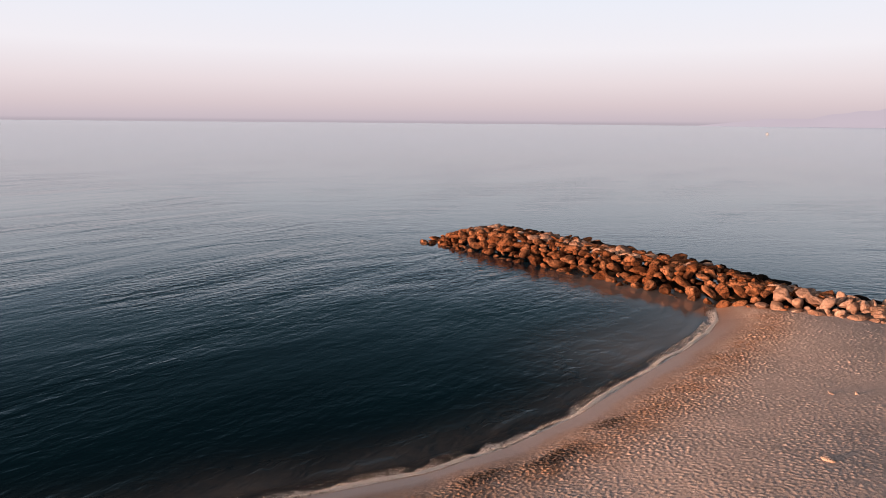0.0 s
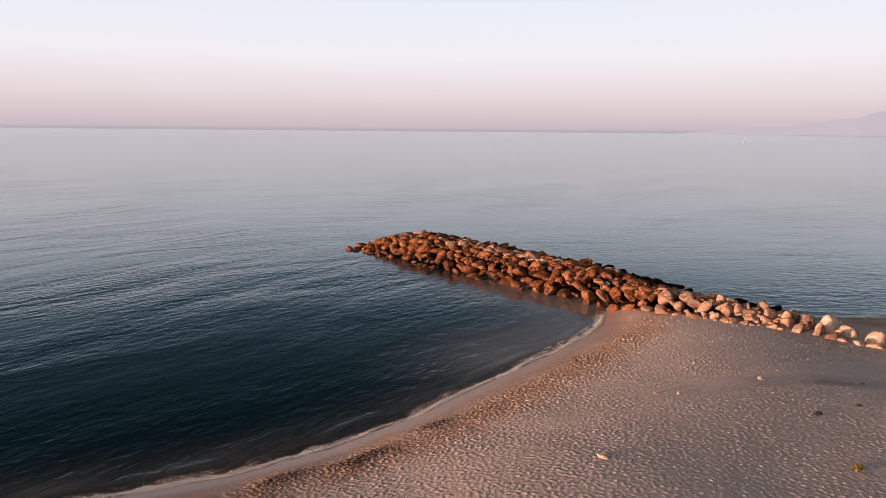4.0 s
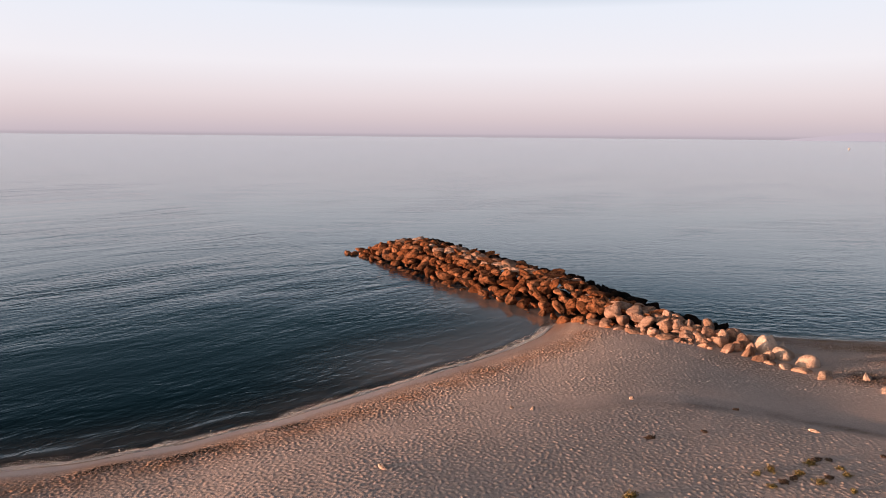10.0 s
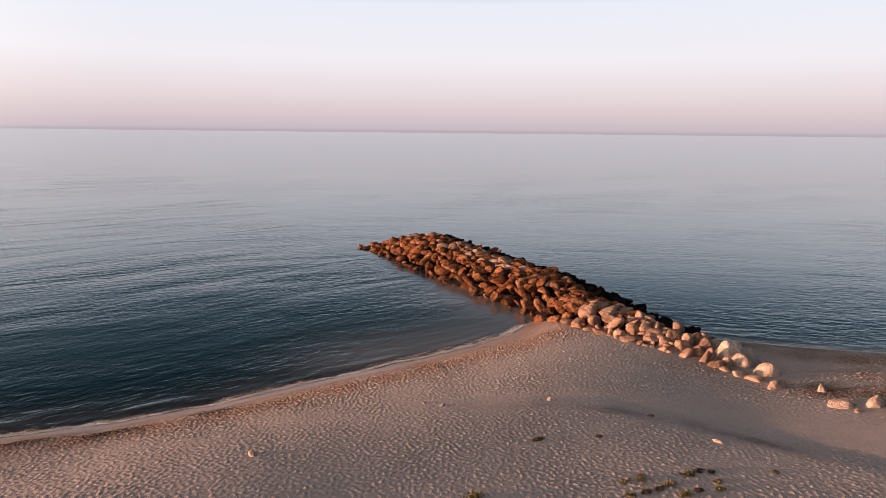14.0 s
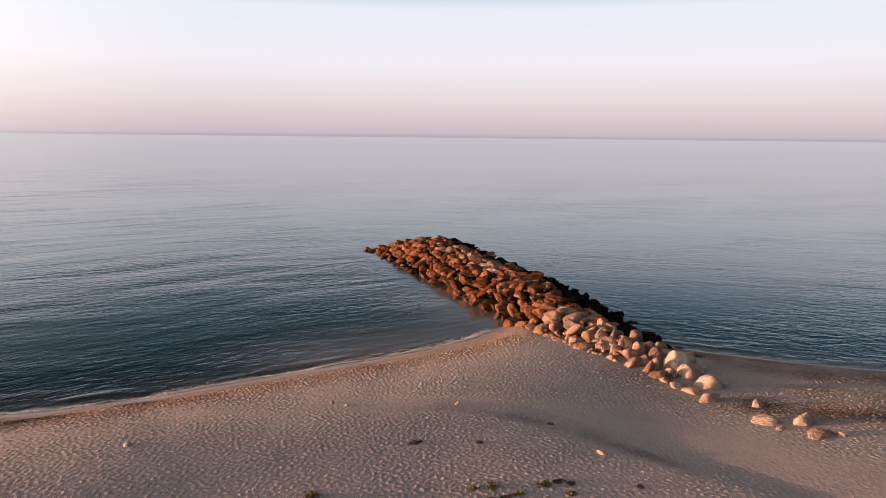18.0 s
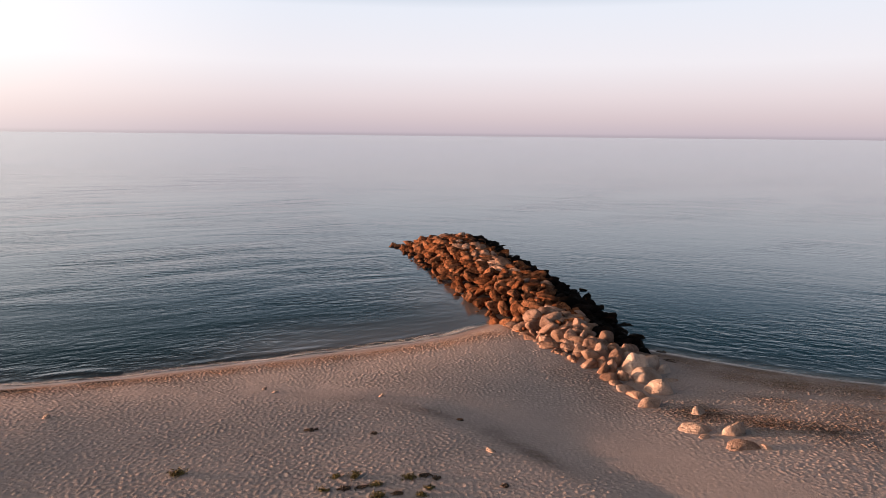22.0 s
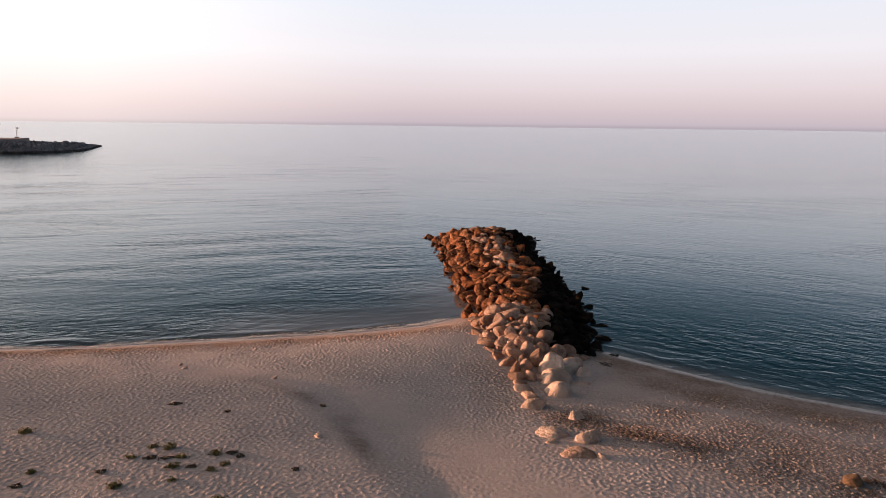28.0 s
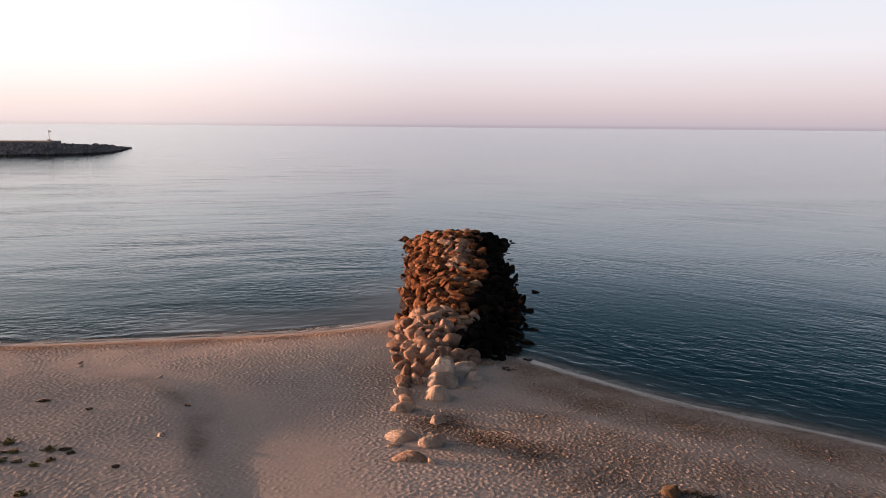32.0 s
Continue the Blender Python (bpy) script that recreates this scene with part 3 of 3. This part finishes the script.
PILE_STONES = [
    (0.15, -1.37, 1.27, 0.19), (0.39, -3.33, 0.94, 0.43), (0.11, -4.03, 0.54, 0.17), (0.61, -4.90, 1.06, 0.37), (1.60, -3.17, 1.23, 0.36),
    (1.03, -2.10, 1.08, 0.53), (1.40, -5.17, 0.80, 0.28), (0.95, -6.69, 0.66, 0.40), (0.60, -6.17, 0.87, 0.35), (0.02, -5.77, 0.67, 0.25),
    (-0.13, -6.77, 1.16, 0.14), (0.31, -7.69, 0.74, 0.31), (1.54, -6.87, 0.61, 0.31), (2.33, -5.02, 0.81, 0.45), (2.41, -7.46, 1.00, 0.49),
    (1.22, -8.30, 0.97, 0.41), (2.62, -9.16, 0.83, 0.42), (1.93, -9.30, 0.63, 0.50), (1.21, -9.22, 0.76, 0.49),
]
FOOT_STONES = [
    (0.55, -9.50, 0.94, 0.36), (3.33, -8.43, 0.86, 0.34), (0.04, -10.25, 0.80, 0.36), (1.38, -10.25, 0.82, 0.45), (0.72, -10.35, 0.60, 0.34),
    (0.22, -11.12, 0.50, 0.55), (0.70, -11.06, 0.69, 0.46), (0.14, -11.83, 0.76, 0.31), (0.72, -11.98, 0.49, 0.40), (0.18, -12.36, 0.63, 0.16),
    (1.79, -11.25, 1.18, 0.74), (2.72, -10.75, 1.19, 0.62), (1.71, -12.15, 1.37, 0.46), (2.05, -10.15, 0.60, 0.40),
]
BEACH_STONES = [
    (3.17, -11.34, 0.75, 0.42), (2.72, -12.30, 0.93, 0.08), (1.51, -13.55, 1.19, 0.56), (0.13, -13.15, 0.83, 0.24), (0.25, -13.82, 0.87, 0.20),
    (0.12, -14.80, 1.00, 0.32), (1.38, -16.07, 0.61, 0.30), (1.09, -18.27, 0.92, 0.36), (0.19, -17.60, 1.22, 0.24), (0.34, -19.56, 1.13, 0.14),
    (1.01, -19.83, 0.43, 0.13), (-0.18, -18.35, 0.55, 0.08),
]

# low stones awash round the head and along the eastern foot
AWASH = [(0.2, 30.2, 1.0, 0.35), (-0.35, 30.5, 0.8, 0.25), (0.1, 31.2, 1.0, 0.4), (9.6, 8.0, 0.7, 0.15), (6.9, -3.4, 1.0, 0.3)]
placed = []
count = 0
for n, (x, y, wide, tall) in enumerate(AWASH):
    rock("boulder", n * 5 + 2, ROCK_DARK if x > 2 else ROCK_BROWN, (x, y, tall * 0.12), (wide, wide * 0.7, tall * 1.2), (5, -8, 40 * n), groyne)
    placed.append((x, y, wide * 0.5))
for n, (x, y, wide, tall) in enumerate(PILE_STONES + FOOT_STONES):
    z = surface(x, y)
    pale = y < -1.2 or n % 7 == 0
    white = n > 28
    thick = tall * 1.5 + 0.15
    r = rock("boulder", n * 5 + 1, ROCK_WHITE if pale and white else ROCK_PALE if pale else ROCK_BROWN, (x, y, z + tall - thick / 2), (wide, wide * (0.68 + 0.04 * (n % 6)), thick),
             (rng.uniform(-12, 12), rng.uniform(-12, 12), rng.uniform(-35, 35)), groyne)
    placed.append((x, y, wide * 0.5))
    count += 1

far_v, far_f = [], []
pale_v, pale_f = [], []
dark_v, dark_f = [], []


def joined(store_v, store_f, i, m):
    base = sum(len(v) for v in store_v)
    v = FAR_SHAPES[i % len(FAR_SHAPES)]
    store_v.append(v @ np.array(m.to_3x3()).T + np.array(m.translation))
    store_f.extend([[a + base for a in f] for f in BALL2[1]])


for lo, hi, tries, gap in ((0.42, 0.66, 5500, 0.74), (0.27, 0.40, 9000, 0.78), (0.17, 0.27, 9000, 0.8)):
    for _ in range(tries):
        y = rng.uniform(-9.5, 31.6)
        w, e, h = groyne_at(y)
        x = rng.uniform(w - 0.1, e + 0.2)
        r = rng.uniform(lo, hi) * (0.85 if y < -2 else 1.0)
        if y < 0.5 and x < 4.4 - (y < -5) * 1.2 and r > 0.5:
            continue
        if any((x - a) ** 2 + (y - b) ** 2 < ((r + c) * gap) ** 2 for a, b, c in placed):
            continue
        placed.append((x, y, r))
        u = (x - w) / (e - w)
        z = surface(x, y)
        # east of the crest the stones carry shade in their colour, over the weed
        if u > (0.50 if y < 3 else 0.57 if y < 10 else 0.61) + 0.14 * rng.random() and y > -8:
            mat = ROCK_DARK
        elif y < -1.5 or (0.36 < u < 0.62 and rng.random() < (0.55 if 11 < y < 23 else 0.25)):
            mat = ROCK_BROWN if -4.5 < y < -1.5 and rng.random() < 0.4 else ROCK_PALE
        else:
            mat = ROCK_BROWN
        lean = (u - 0.5) * 60
        m = Matrix.LocRotScale((x, y, z - r * 0.12), Euler([radians(a) for a in (rng.uniform(-22, 22), lean + rng.uniform(-20, 20), rng.uniform(0, 360))]),
                               (r * rng.uniform(2.1, 2.9), r * rng.uniform(1.3, 1.9), r * rng.uniform(0.95, 1.35)))
        if y < 19 and lo > 0.3 and count < 300:
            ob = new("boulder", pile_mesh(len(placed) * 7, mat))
            ob.matrix_basis = m
            ob.parent = groyne
            count += 1
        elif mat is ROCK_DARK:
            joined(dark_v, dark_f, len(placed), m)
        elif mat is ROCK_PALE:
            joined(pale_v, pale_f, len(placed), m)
        else:
            joined(far_v, far_f, len(placed), m)
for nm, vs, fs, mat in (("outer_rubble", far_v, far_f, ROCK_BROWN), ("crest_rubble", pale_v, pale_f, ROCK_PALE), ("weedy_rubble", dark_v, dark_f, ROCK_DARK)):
    ob = new(nm, mesh_of(nm, np.concatenate(vs), fs, mat))
    ob.parent = groyne
    tagged(ob, kind="stuff")

# rubble core that fills the pile; its near-black colour paints the shade in the gaps
cy = np.arange(-9, 31.4, 0.6)
core_v, core_f = [], []
for a, y in enumerate(cy):
    w, e, h = groyne_at(y)
    for b in range(15):
        x = w + (e - w) * b / 14
        core_v.append((x, y, max(bed(x, y), -0.6) - 0.3 + max(pile(x, y) - 0.42, 0) * 0.9 + 0.10 * rng.normal()))
for a in range(len(cy) - 1):
    for b in range(14):
        i = a * 15 + b
        core_f.append((i, i + 1, i + 16, i + 15))
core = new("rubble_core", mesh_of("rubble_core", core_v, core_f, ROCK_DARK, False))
core.parent = groyne

for n, (x, y, wide, tall) in enumerate(BEACH_STONES):
    z = bed(x, y)
    thick = tall * 1.5 + 0.12
    ob = rock("beach_boulder", n * 3 + 2, ROCK_WHITE if n % 5 != 4 else ROCK_PALE, (x, y, z + tall - thick / 2), (wide, wide * (0.58 + 0.05 * (n % 5)), thick),
              (rng.uniform(-10, 10), rng.uniform(-10, 10), rng.uniform(-40, 40)))
    tagged(ob, "pale sunlit boulder half sunk in the sand", "boulder", "boulders on the beach")

# ---- the far breakwater ----
ARM = [(-396, 187), (-195.5, 212), (-147.5, 221), (-134.5, 224), (-128, 230.5), (-127, 243.5), (-128.4, 268), (-130.2, 286)]
ARM_LEN = np.r_[0, np.cumsum([math.dist(a, b) for a, b in zip(ARM[:-1], ARM[1:])])]


def arm_at(s):
    return float(np.interp(s, ARM_LEN, [p[0] for p in ARM])), float(np.interp(s, ARM_LEN, [p[1] for p in ARM]))


def arm_shape(s):
    """Half width of the foot and height of the crest along the arm."""
    left = ARM_LEN[-1] - s
    return float(np.interp(left, (0, 19, 47, 62, 75), (0.8, 4, 9, 13, 17))), float(np.interp(left, (0, 19, 47, 62, 75), (0.2, 1.3, 3.0, 4.1, 4.5)))


jetty = tagged(new("far_breakwater"), "distant grey rock breakwater with a flat crest", "breakwater")
jv, jf = [], []
stations = list(np.linspace(0, ARM_LEN[-1], 90))
for a, s in enumerate(stations):
    x, y = arm_at(s)
    x2, y2 = arm_at(min(s + 2, ARM_LEN[-1]))
    x1, y1 = arm_at(max(s - 2, 0))
    dx, dy = x2 - x1, y2 - y1
    ln = math.hypot(dx, dy)
    half, top = arm_shape(s)
    for u in np.linspace(-1, 1, 13):
        jv.append((x - dy / ln * half * u, y + dx / ln * half * u, -0.5 + (top + 0.5) * min(1.0, (1 - abs(u)) * 1.9)))
for a in range(len(stations) - 1):
    for b in range(12):
        i = a * 13 + b
        jf.append((i, i + 13, i + 14, i + 1))
mound = new("mound", mesh_of("mound", jv, jf, ROCK_GREY, False))
mound.parent = jetty
av, af = [], []
for _ in range(3000):
    s = ARM_LEN[-1] - 170 * rng.random() ** 1.3
    x, y = arm_at(s)
    x2, y2 = arm_at(min(s + 2, ARM_LEN[-1]))
    x1, y1 = arm_at(max(s - 2, 0))
    ln = math.hypot(x2 - x1, y2 - y1)
    half, top = arm_shape(s)
    u = rng.choice((-1, -1, 1)) * rng.uniform(0.52, 1.03)
    z = -0.4 + (top + 0.4) * min(1.0, (1 - abs(u)) * 1.9)
    r = rng.uniform(0.6, 1.2) * (0.6 if top < 2 else 1.0)
    m = Matrix.LocRotScale((x - (y2 - y1) / ln * half * u, y + (x2 - x1) / ln * half * u, z), Euler((rng.uniform(0, 6), rng.uniform(0, 6), rng.uniform(0, 6))),
                           (r * 2, r * 1.6, r * 1.4))
    joined(av, af, len(af), m)
stones = new("armour_rubble", mesh_of("armour_rubble", np.concatenate(av), af, ROCK_GREY))
stones.parent = jetty
tagged(stones, kind="stuff")


def tube(bm, a, b, r0, r1, sides=8):
    a, b = Vector(a), Vector(b)
    res = bmesh.ops.create_cone(bm, cap_ends=True, segments=sides, radius1=r0, radius2=r1, depth=(b - a).length)
    m = Matrix.Translation((a + b) / 2) @ (b - a).to_track_quat("Z", "Y").to_matrix().to_4x4()
    bmesh.ops.transform(bm, matrix=m, verts=res["verts"])


def box(bm, centre, size, turn=0.0):
    res = bmesh.ops.create_cube(bm, size=1.0)
    bmesh.ops.transform(bm, matrix=Matrix.LocRotScale(centre, Euler((0, 0, radians(turn))), size), verts=res["verts"])


# crest road and the beacon on it
bm = bmesh.new()
for s in np.linspace(20, ARM_LEN[-1] - 84, 9):
    x, y = arm_at(s)
    x2, y2 = arm_at(s + 8)
    box(bm, (x, y, 4.0), (42, 15, 1.8), math.degrees(math.atan2(y2 - y, x2 - x)))
part("crest_slab", bm, CONCRETE, jetty, "flat concrete crest")

beacon = tagged(new("harbour_beacon"), "slim harbour light mast on the far breakwater", "beacon")
beacon.location = (-139.6, 233.8, 4.9)
beacon.scale = (0.75, 0.75, 0.82)
bm = bmesh.new()
box(bm, (0, 0, -1.3), (1.6, 1.6, 3.4))
part("footing", bm, CONCRETE, beacon)
bm = bmesh.new()
tube(bm, (0, 0, 0.4), (0, 0, 4.2), 0.16, 0.12)
part("mast", bm, WHITE_PAINT, beacon)
bm = bmesh.new()
tube(bm, (0, 0, 3.3), (0, 0, 3.42), 0.75, 0.75, 12)
part("platform", bm, WHITE_PAINT, beacon)
bm = bmesh.new()
tube(bm, (0, 0, 4.2), (0, 0, 4.75), 0.26, 0.2, 10)
part("lantern", bm, DARK_METAL, beacon)
bm = bmesh.new()
box(bm, (0.75, 0, 4.3), (0.8, 0.12, 0.6), 20)
tube(bm, (0, 0, 3.9), (0.6, 0.0, 4.2), 0.05, 0.05)
part("solar_panel", bm, WHITE_PAINT, beacon, "pale panel on a bracket")

# ---- a small boat far out ----
boat = tagged(new("small_boat"), "small white motor boat far out on the calm sea", "boat")
boat.location, boat.rotation_euler = (770, 325, 0.0), (0, 0, radians(35))
bm = bmesh.new()
rings = []
for u, w, low in ((-2.6, 0.95, -0.2), (-1.2, 1.1, -0.25), (0.6, 1.0, -0.2), (2.0, 0.55, -0.05), (2.9, 0.06, 0.35)):
    rings.append([bm.verts.new(p) for p in ((u, -w, 0.85), (u, -w * 0.75, 0.1), (u, 0, low), (u, w * 0.75, 0.1), (u, w, 0.85))])
for r0, r1 in zip(rings[:-1], rings[1:]):
    for a in range(4):
        bm.faces.new((r0[a], r1[a], r1[a + 1], r0[a + 1]))
    bm.faces.new((r0[4], r1[4], r1[0], r0[0]))
bm.faces.new(rings[0])
part("hull", bm, WHITE_PAINT, boat)
bm = bmesh.new()
box(bm, (-0.3, 0, 1.35), (1.8, 1.3, 1.0))
bmesh.ops.bevel(bm, geom=bm.edges[:], offset=0.15, segments=2, affect="EDGES")
part("cabin", bm, WHITE_PAINT, boat)
bm = bmesh.new()
box(bm, (-2.75, 0, 0.7), (0.35, 0.4, 1.0))
part("outboard_motor", bm, DARK_METAL, boat)

# ---- hills in the haze, its light given off by their own material ----
hv, hf = [], []
steps = 120
for a in range(steps + 1):
    az = radians(-62 - 54 * a / steps)
    u = a / steps
    h = 118 * min(1.0, u * 3.6) ** 1.0 * (1 + 0.16 * math.sin(u * 31) + 0.09 * math.sin(u * 73 + 1) + 0.05 * math.sin(u * 160)) + 2
    for dist, z in ((4300, -3), (4330, h * 0.6), (4420, h), (4800, -3)):
        hv.append((-math.sin(az) * dist, math.cos(az) * dist, z))
for a in range(steps):
    for b in range(3):
        i = a * 4 + b
        hf.append((i, i + 4, i + 5, i + 1))
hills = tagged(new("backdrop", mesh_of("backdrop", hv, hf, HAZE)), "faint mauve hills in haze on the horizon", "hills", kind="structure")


# ---- small things on the sand ----
def plant(x, y, wide, tall, material, seed, label):
    """A low tuft: a woody crown with many thin stems, each with small leaves."""
    r = np.random.default_rng(seed)
    top = tagged(new("beach_plant"), label, "plant", "plants on the sand")
    top.location = (x, y, bed(x, y) - 0.02)
    bm = bmesh.new()
    lv = bmesh.new()
    for _ in range(int(18 + 34 * wide)):
        a, lean = r.uniform(0, 6.283), r.uniform(0.1, 1.0)
        tip = Vector((math.cos(a) * lean * wide * 0.65, math.sin(a) * lean * wide * 0.5, tall * 0.5 * (1.05 - 0.6 * lean) * r.uniform(0.7, 1.1)))
        tube(bm, (tip.x * 0.12, tip.y * 0.12, 0), tip, 0.008, 0.004, 3)
        for _ in range(7):
            c = tip * r.uniform(0.35, 1.05)
            c += Vector(r.normal(size=3) * 0.03)
            d, e = Vector(r.normal(size=3)).normalized() * r.uniform(0.025, 0.06), Vector(r.normal(size=3)).normalized() * 0.02
            lv.faces.new([lv.verts.new(p) for p in (c - d, c + e, c + d, c - e)])
    part("stems", bm, LEAF_DRY, top)
    tagged(part("leaves", lv, material, top), kind="stuff")


OLIVE = "low olive-green beach plant in trodden sand"
for n, (x, y, wide, tall) in enumerate([
    (-11.75, -18.92, 0.34, 0.36), (-12.27, -18.77, 0.28, 0.18), (-11.31, -19.50, 0.37, 0.19), (-12.68, -19.45, 0.30, 0.11), (-11.38, -20.12, 0.41, 0.18),
    (-10.26, -20.35, 0.26, 0.17), (-10.37, -19.32, 0.41, 0.19), (-9.97, -20.03, 0.25, 0.12), (-11.15, -20.92, 0.22, 0.17), (-12.53, -21.12, 0.45, 0.26),
    (-9.75, -22.00, 0.37, 0.18), (-16.38, -17.62, 0.48, 0.30), (-15.0, -20.2, 0.24, 0.13),
]):
    plant(x, y, wide, tall, LEAF_OLIVE, 40 + n, OLIVE)


def weed_clump(x, y, wide, seed):
    r = np.random.default_rng(seed)
    bm = bmesh.new()
    for _ in range(34):
        px, py = r.normal(size=2) * wide * np.array((0.24, 0.14))
        a = r.uniform(0, 6.283)
        b = Vector((math.cos(a), math.sin(a), r.uniform(-0.1, 0.3))) * r.uniform(0.04, 0.11)
        tube(bm, (px - b.x, py - b.y, 0.01), (px + b.x, py + b.y, 0.03 + abs(b.z)), 0.018, 0.010, 5)
    heap = tagged(new("seaweed"), "small heap of dark dry seaweed on sand", "seaweed", "weed heaps on the sand")
    heap.location = (x, y, bed(x, y))
    tagged(part("strands", bm, WEED, heap), kind="stuff")


for n, (x, y, wide) in enumerate([
    (-12.65, -15.35, 0.36), (-10.72, -16.05, 0.17), (-11.70, -19.55, 0.22), (-12.16, -19.50, 0.26), (-10.84, -20.13, 0.24),
    (-9.92, -19.32, 0.30), (-9.66, -19.55, 0.12), (-7.61, -15.31, 0.10), (-8.01, -20.41, 0.11),
    (-15.02, -20.92, 0.20), (-13.20, -20.28, 0.22),
]):
    weed_clump(x, y, wide, 70 + n)

# a brown stone with weed caught against it, by the shingle
rx, ry = 7.55, -21.85
brown = rock("brown_stone", 5, DRIFT, (rx, ry, bed(rx, ry) + 0.08), (0.5, 0.5, 0.36), (6, -10, 30))
tagged(brown, "squarish dark brown stone half sunk in shingle", "stone")

# pale lumps of stone and caked sand lying about
for n, (x, y, wide, tall) in enumerate([
    (-13.56, -10.72, 0.26, 0.34), (-9.75, -12.25, 0.34, 0.34), (-13.93, -9.96, 0.30, 0.25), (-20.9, -12.2, 0.42, 0.45), (-7.54, -18.12, 0.40, 0.40),
]):
    ob = rock("small_stone", n * 4 + 3, ROCK_WHITE, (x, y, bed(x, y) + 0.02), (wide * 1.0, wide * 0.55, tall * 0.32), (6, -8, 10 + 28 * n))
    tagged(ob, "small pale stone lying on trodden sand", "stone", "small stones on the beach")

# weed washed against the eastern foot of the groyne
for n, (x, y, wide) in enumerate([(4.85, -9.4, 0.9), (5.6, -6.0, 1.1), (4.9, -5.6, 0.9), (6.3, -6.6, 0.7), (rx + 0.55, ry + 0.1, 0.7), (rx + 0.95, ry - 0.2, 0.6)]):
    weed_clump(x, y, wide, 90 + n)

# loose shingle on the eastern beach and in the drifts: small worn stones past counting
k = Mat("mixed_shingle")
pick = k.add("ShaderNodeNewGeometry").outputs["Random Per Island"]
tint = k.mix(k.ramp(pick, 0.0, 0.55), (0.20, 0.15, 0.12), (0.31, 0.245, 0.205))
tint = k.mix(k.ramp(pick, 0.65, 1.0), tint, (0.35, 0.285, 0.245))
SHINGLE = k.done(tint, 0.85, k.bump(k.noise(40.0, 3), 0.4, 0.01), spec=0.2)
pv = np.array([(0.5, 0, 0), (0.05, 0.5, 0), (-0.5, 0.05, 0), (0, -0.5, 0), (0.08, 0.05, 0.5), (0, 0, -0.5)])
pf = np.array([(0, 1, 4), (1, 2, 4), (2, 3, 4), (3, 0, 4), (1, 0, 5), (2, 1, 5), (3, 2, 5), (0, 3, 5)])
r = np.random.default_rng(77)
qx = np.concatenate([r.uniform(-30, 0, 22000), r.uniform(0, 24, 430000)])
qy = r.uniform(-24.5, 0, len(qx))
ix, iy = np.clip(np.searchsorted(xs, qx), 0, len(xs) - 1), np.clip(np.searchsorted(ys, qy), 0, len(ys) - 1)
keep = (gd[iy, ix] > 0.1) & (r.random(len(qx)) < 0.35 * gravel[iy, ix] ** 1.4)
qx, qy, ix, iy = qx[keep], qy[keep], ix[keep], iy[keep]
n = len(qx)
size = r.uniform(0.028, 0.055, n) * r.uniform(0.8, 1.35, n)
turn = r.uniform(0, 6.283, n)
shape = pv[None] * r.uniform(0.75, 1.25, (n, len(pv), 1)) * size[:, None, None] * np.array((1.35, 1.0, 0.36))
c, s = np.cos(turn)[:, None], np.sin(turn)[:, None]
pts = np.stack([shape[..., 0] * c - shape[..., 1] * s + qx[:, None], shape[..., 0] * s + shape[..., 1] * c + qy[:, None],
                shape[..., 2] + (gz[iy, ix] + size * 0.02)[:, None]], -1).reshape(-1, 3)
pts = pts.reshape(n, len(pv), 3)
brown = r.random(n) < brown_drift[iy, ix] * 0.9
SHINGLE_DARK = plain_material("dark_brown_shingle", (0.17, 0.112, 0.078), 0.8, other=(0.085, 0.056, 0.04), scale=9)
for chosen, stone, words in ((~brown, SHINGLE, "brown and pinkish beach shingle lying in drifts"), (brown, SHINGLE_DARK, "dark brown damp shingle in a long drift")):
    some = pts[chosen]
    tri = (pf[None] + (np.arange(len(some)) * len(pv))[:, None, None]).reshape(-1, 3)
    tagged(new("shingle", mesh_of("shingle", some.reshape(-1, 3), tri.tolist(), stone)), words, "shingle", kind="stuff")

# spent foam lying along the edge of the western beach: small bubbles heaped in a thin, broken line
r = np.random.default_rng(31)
fx = r.uniform(-36, -1.5, 420000)
fd = r.uniform(-0.75, 0.12, len(fx))
fy = np.interp(fx, SHORE[:, 0], SHORE[:, 1]) - fd
mid = -0.16 + 0.12 * soft_noise(fx, fx * 0, 5.0, 61)
strong = np.clip(0.35 + 0.75 * soft_noise(fx, fx * 0, 11.0, 62), 0.03, 1)
holes = np.clip(0.5 + 0.9 * soft_noise(fx, fy, 0.7, 63), 0, 1)
chance = strong * (1.6 * np.exp(-((fd - mid) / 0.07) ** 2) + 0.16 * holes * (fd < mid) * np.exp((fd - mid) / 0.25))
keep = r.random(len(fx)) < chance * 1.5
fx, fy = fx[keep], fy[keep]
n = len(fx)
size = r.uniform(0.012, 0.028, n)
shape = pv[None] * r.uniform(0.8, 1.2, (n, len(pv), 1)) * size[:, None, None] * np.array((1.6, 1.1, 0.7))
pts = shape + np.stack([fx, fy, 0.02 + np.maximum(land(fx, fy), 0)], -1)[:, None, :]
tri = (pf[None] + (np.arange(n) * len(pv))[:, None, None]).reshape(-1, 3)
FOAM = plain_material("white_foam", (0.88, 0.87, 0.87), 0.6, other=(0.78, 0.77, 0.77), scale=8)
tagged(new("foam", mesh_of("foam", pts.reshape(-1, 3), tri.tolist(), FOAM)), "thin white foam line left by a small wave", "foam", kind="stuff")
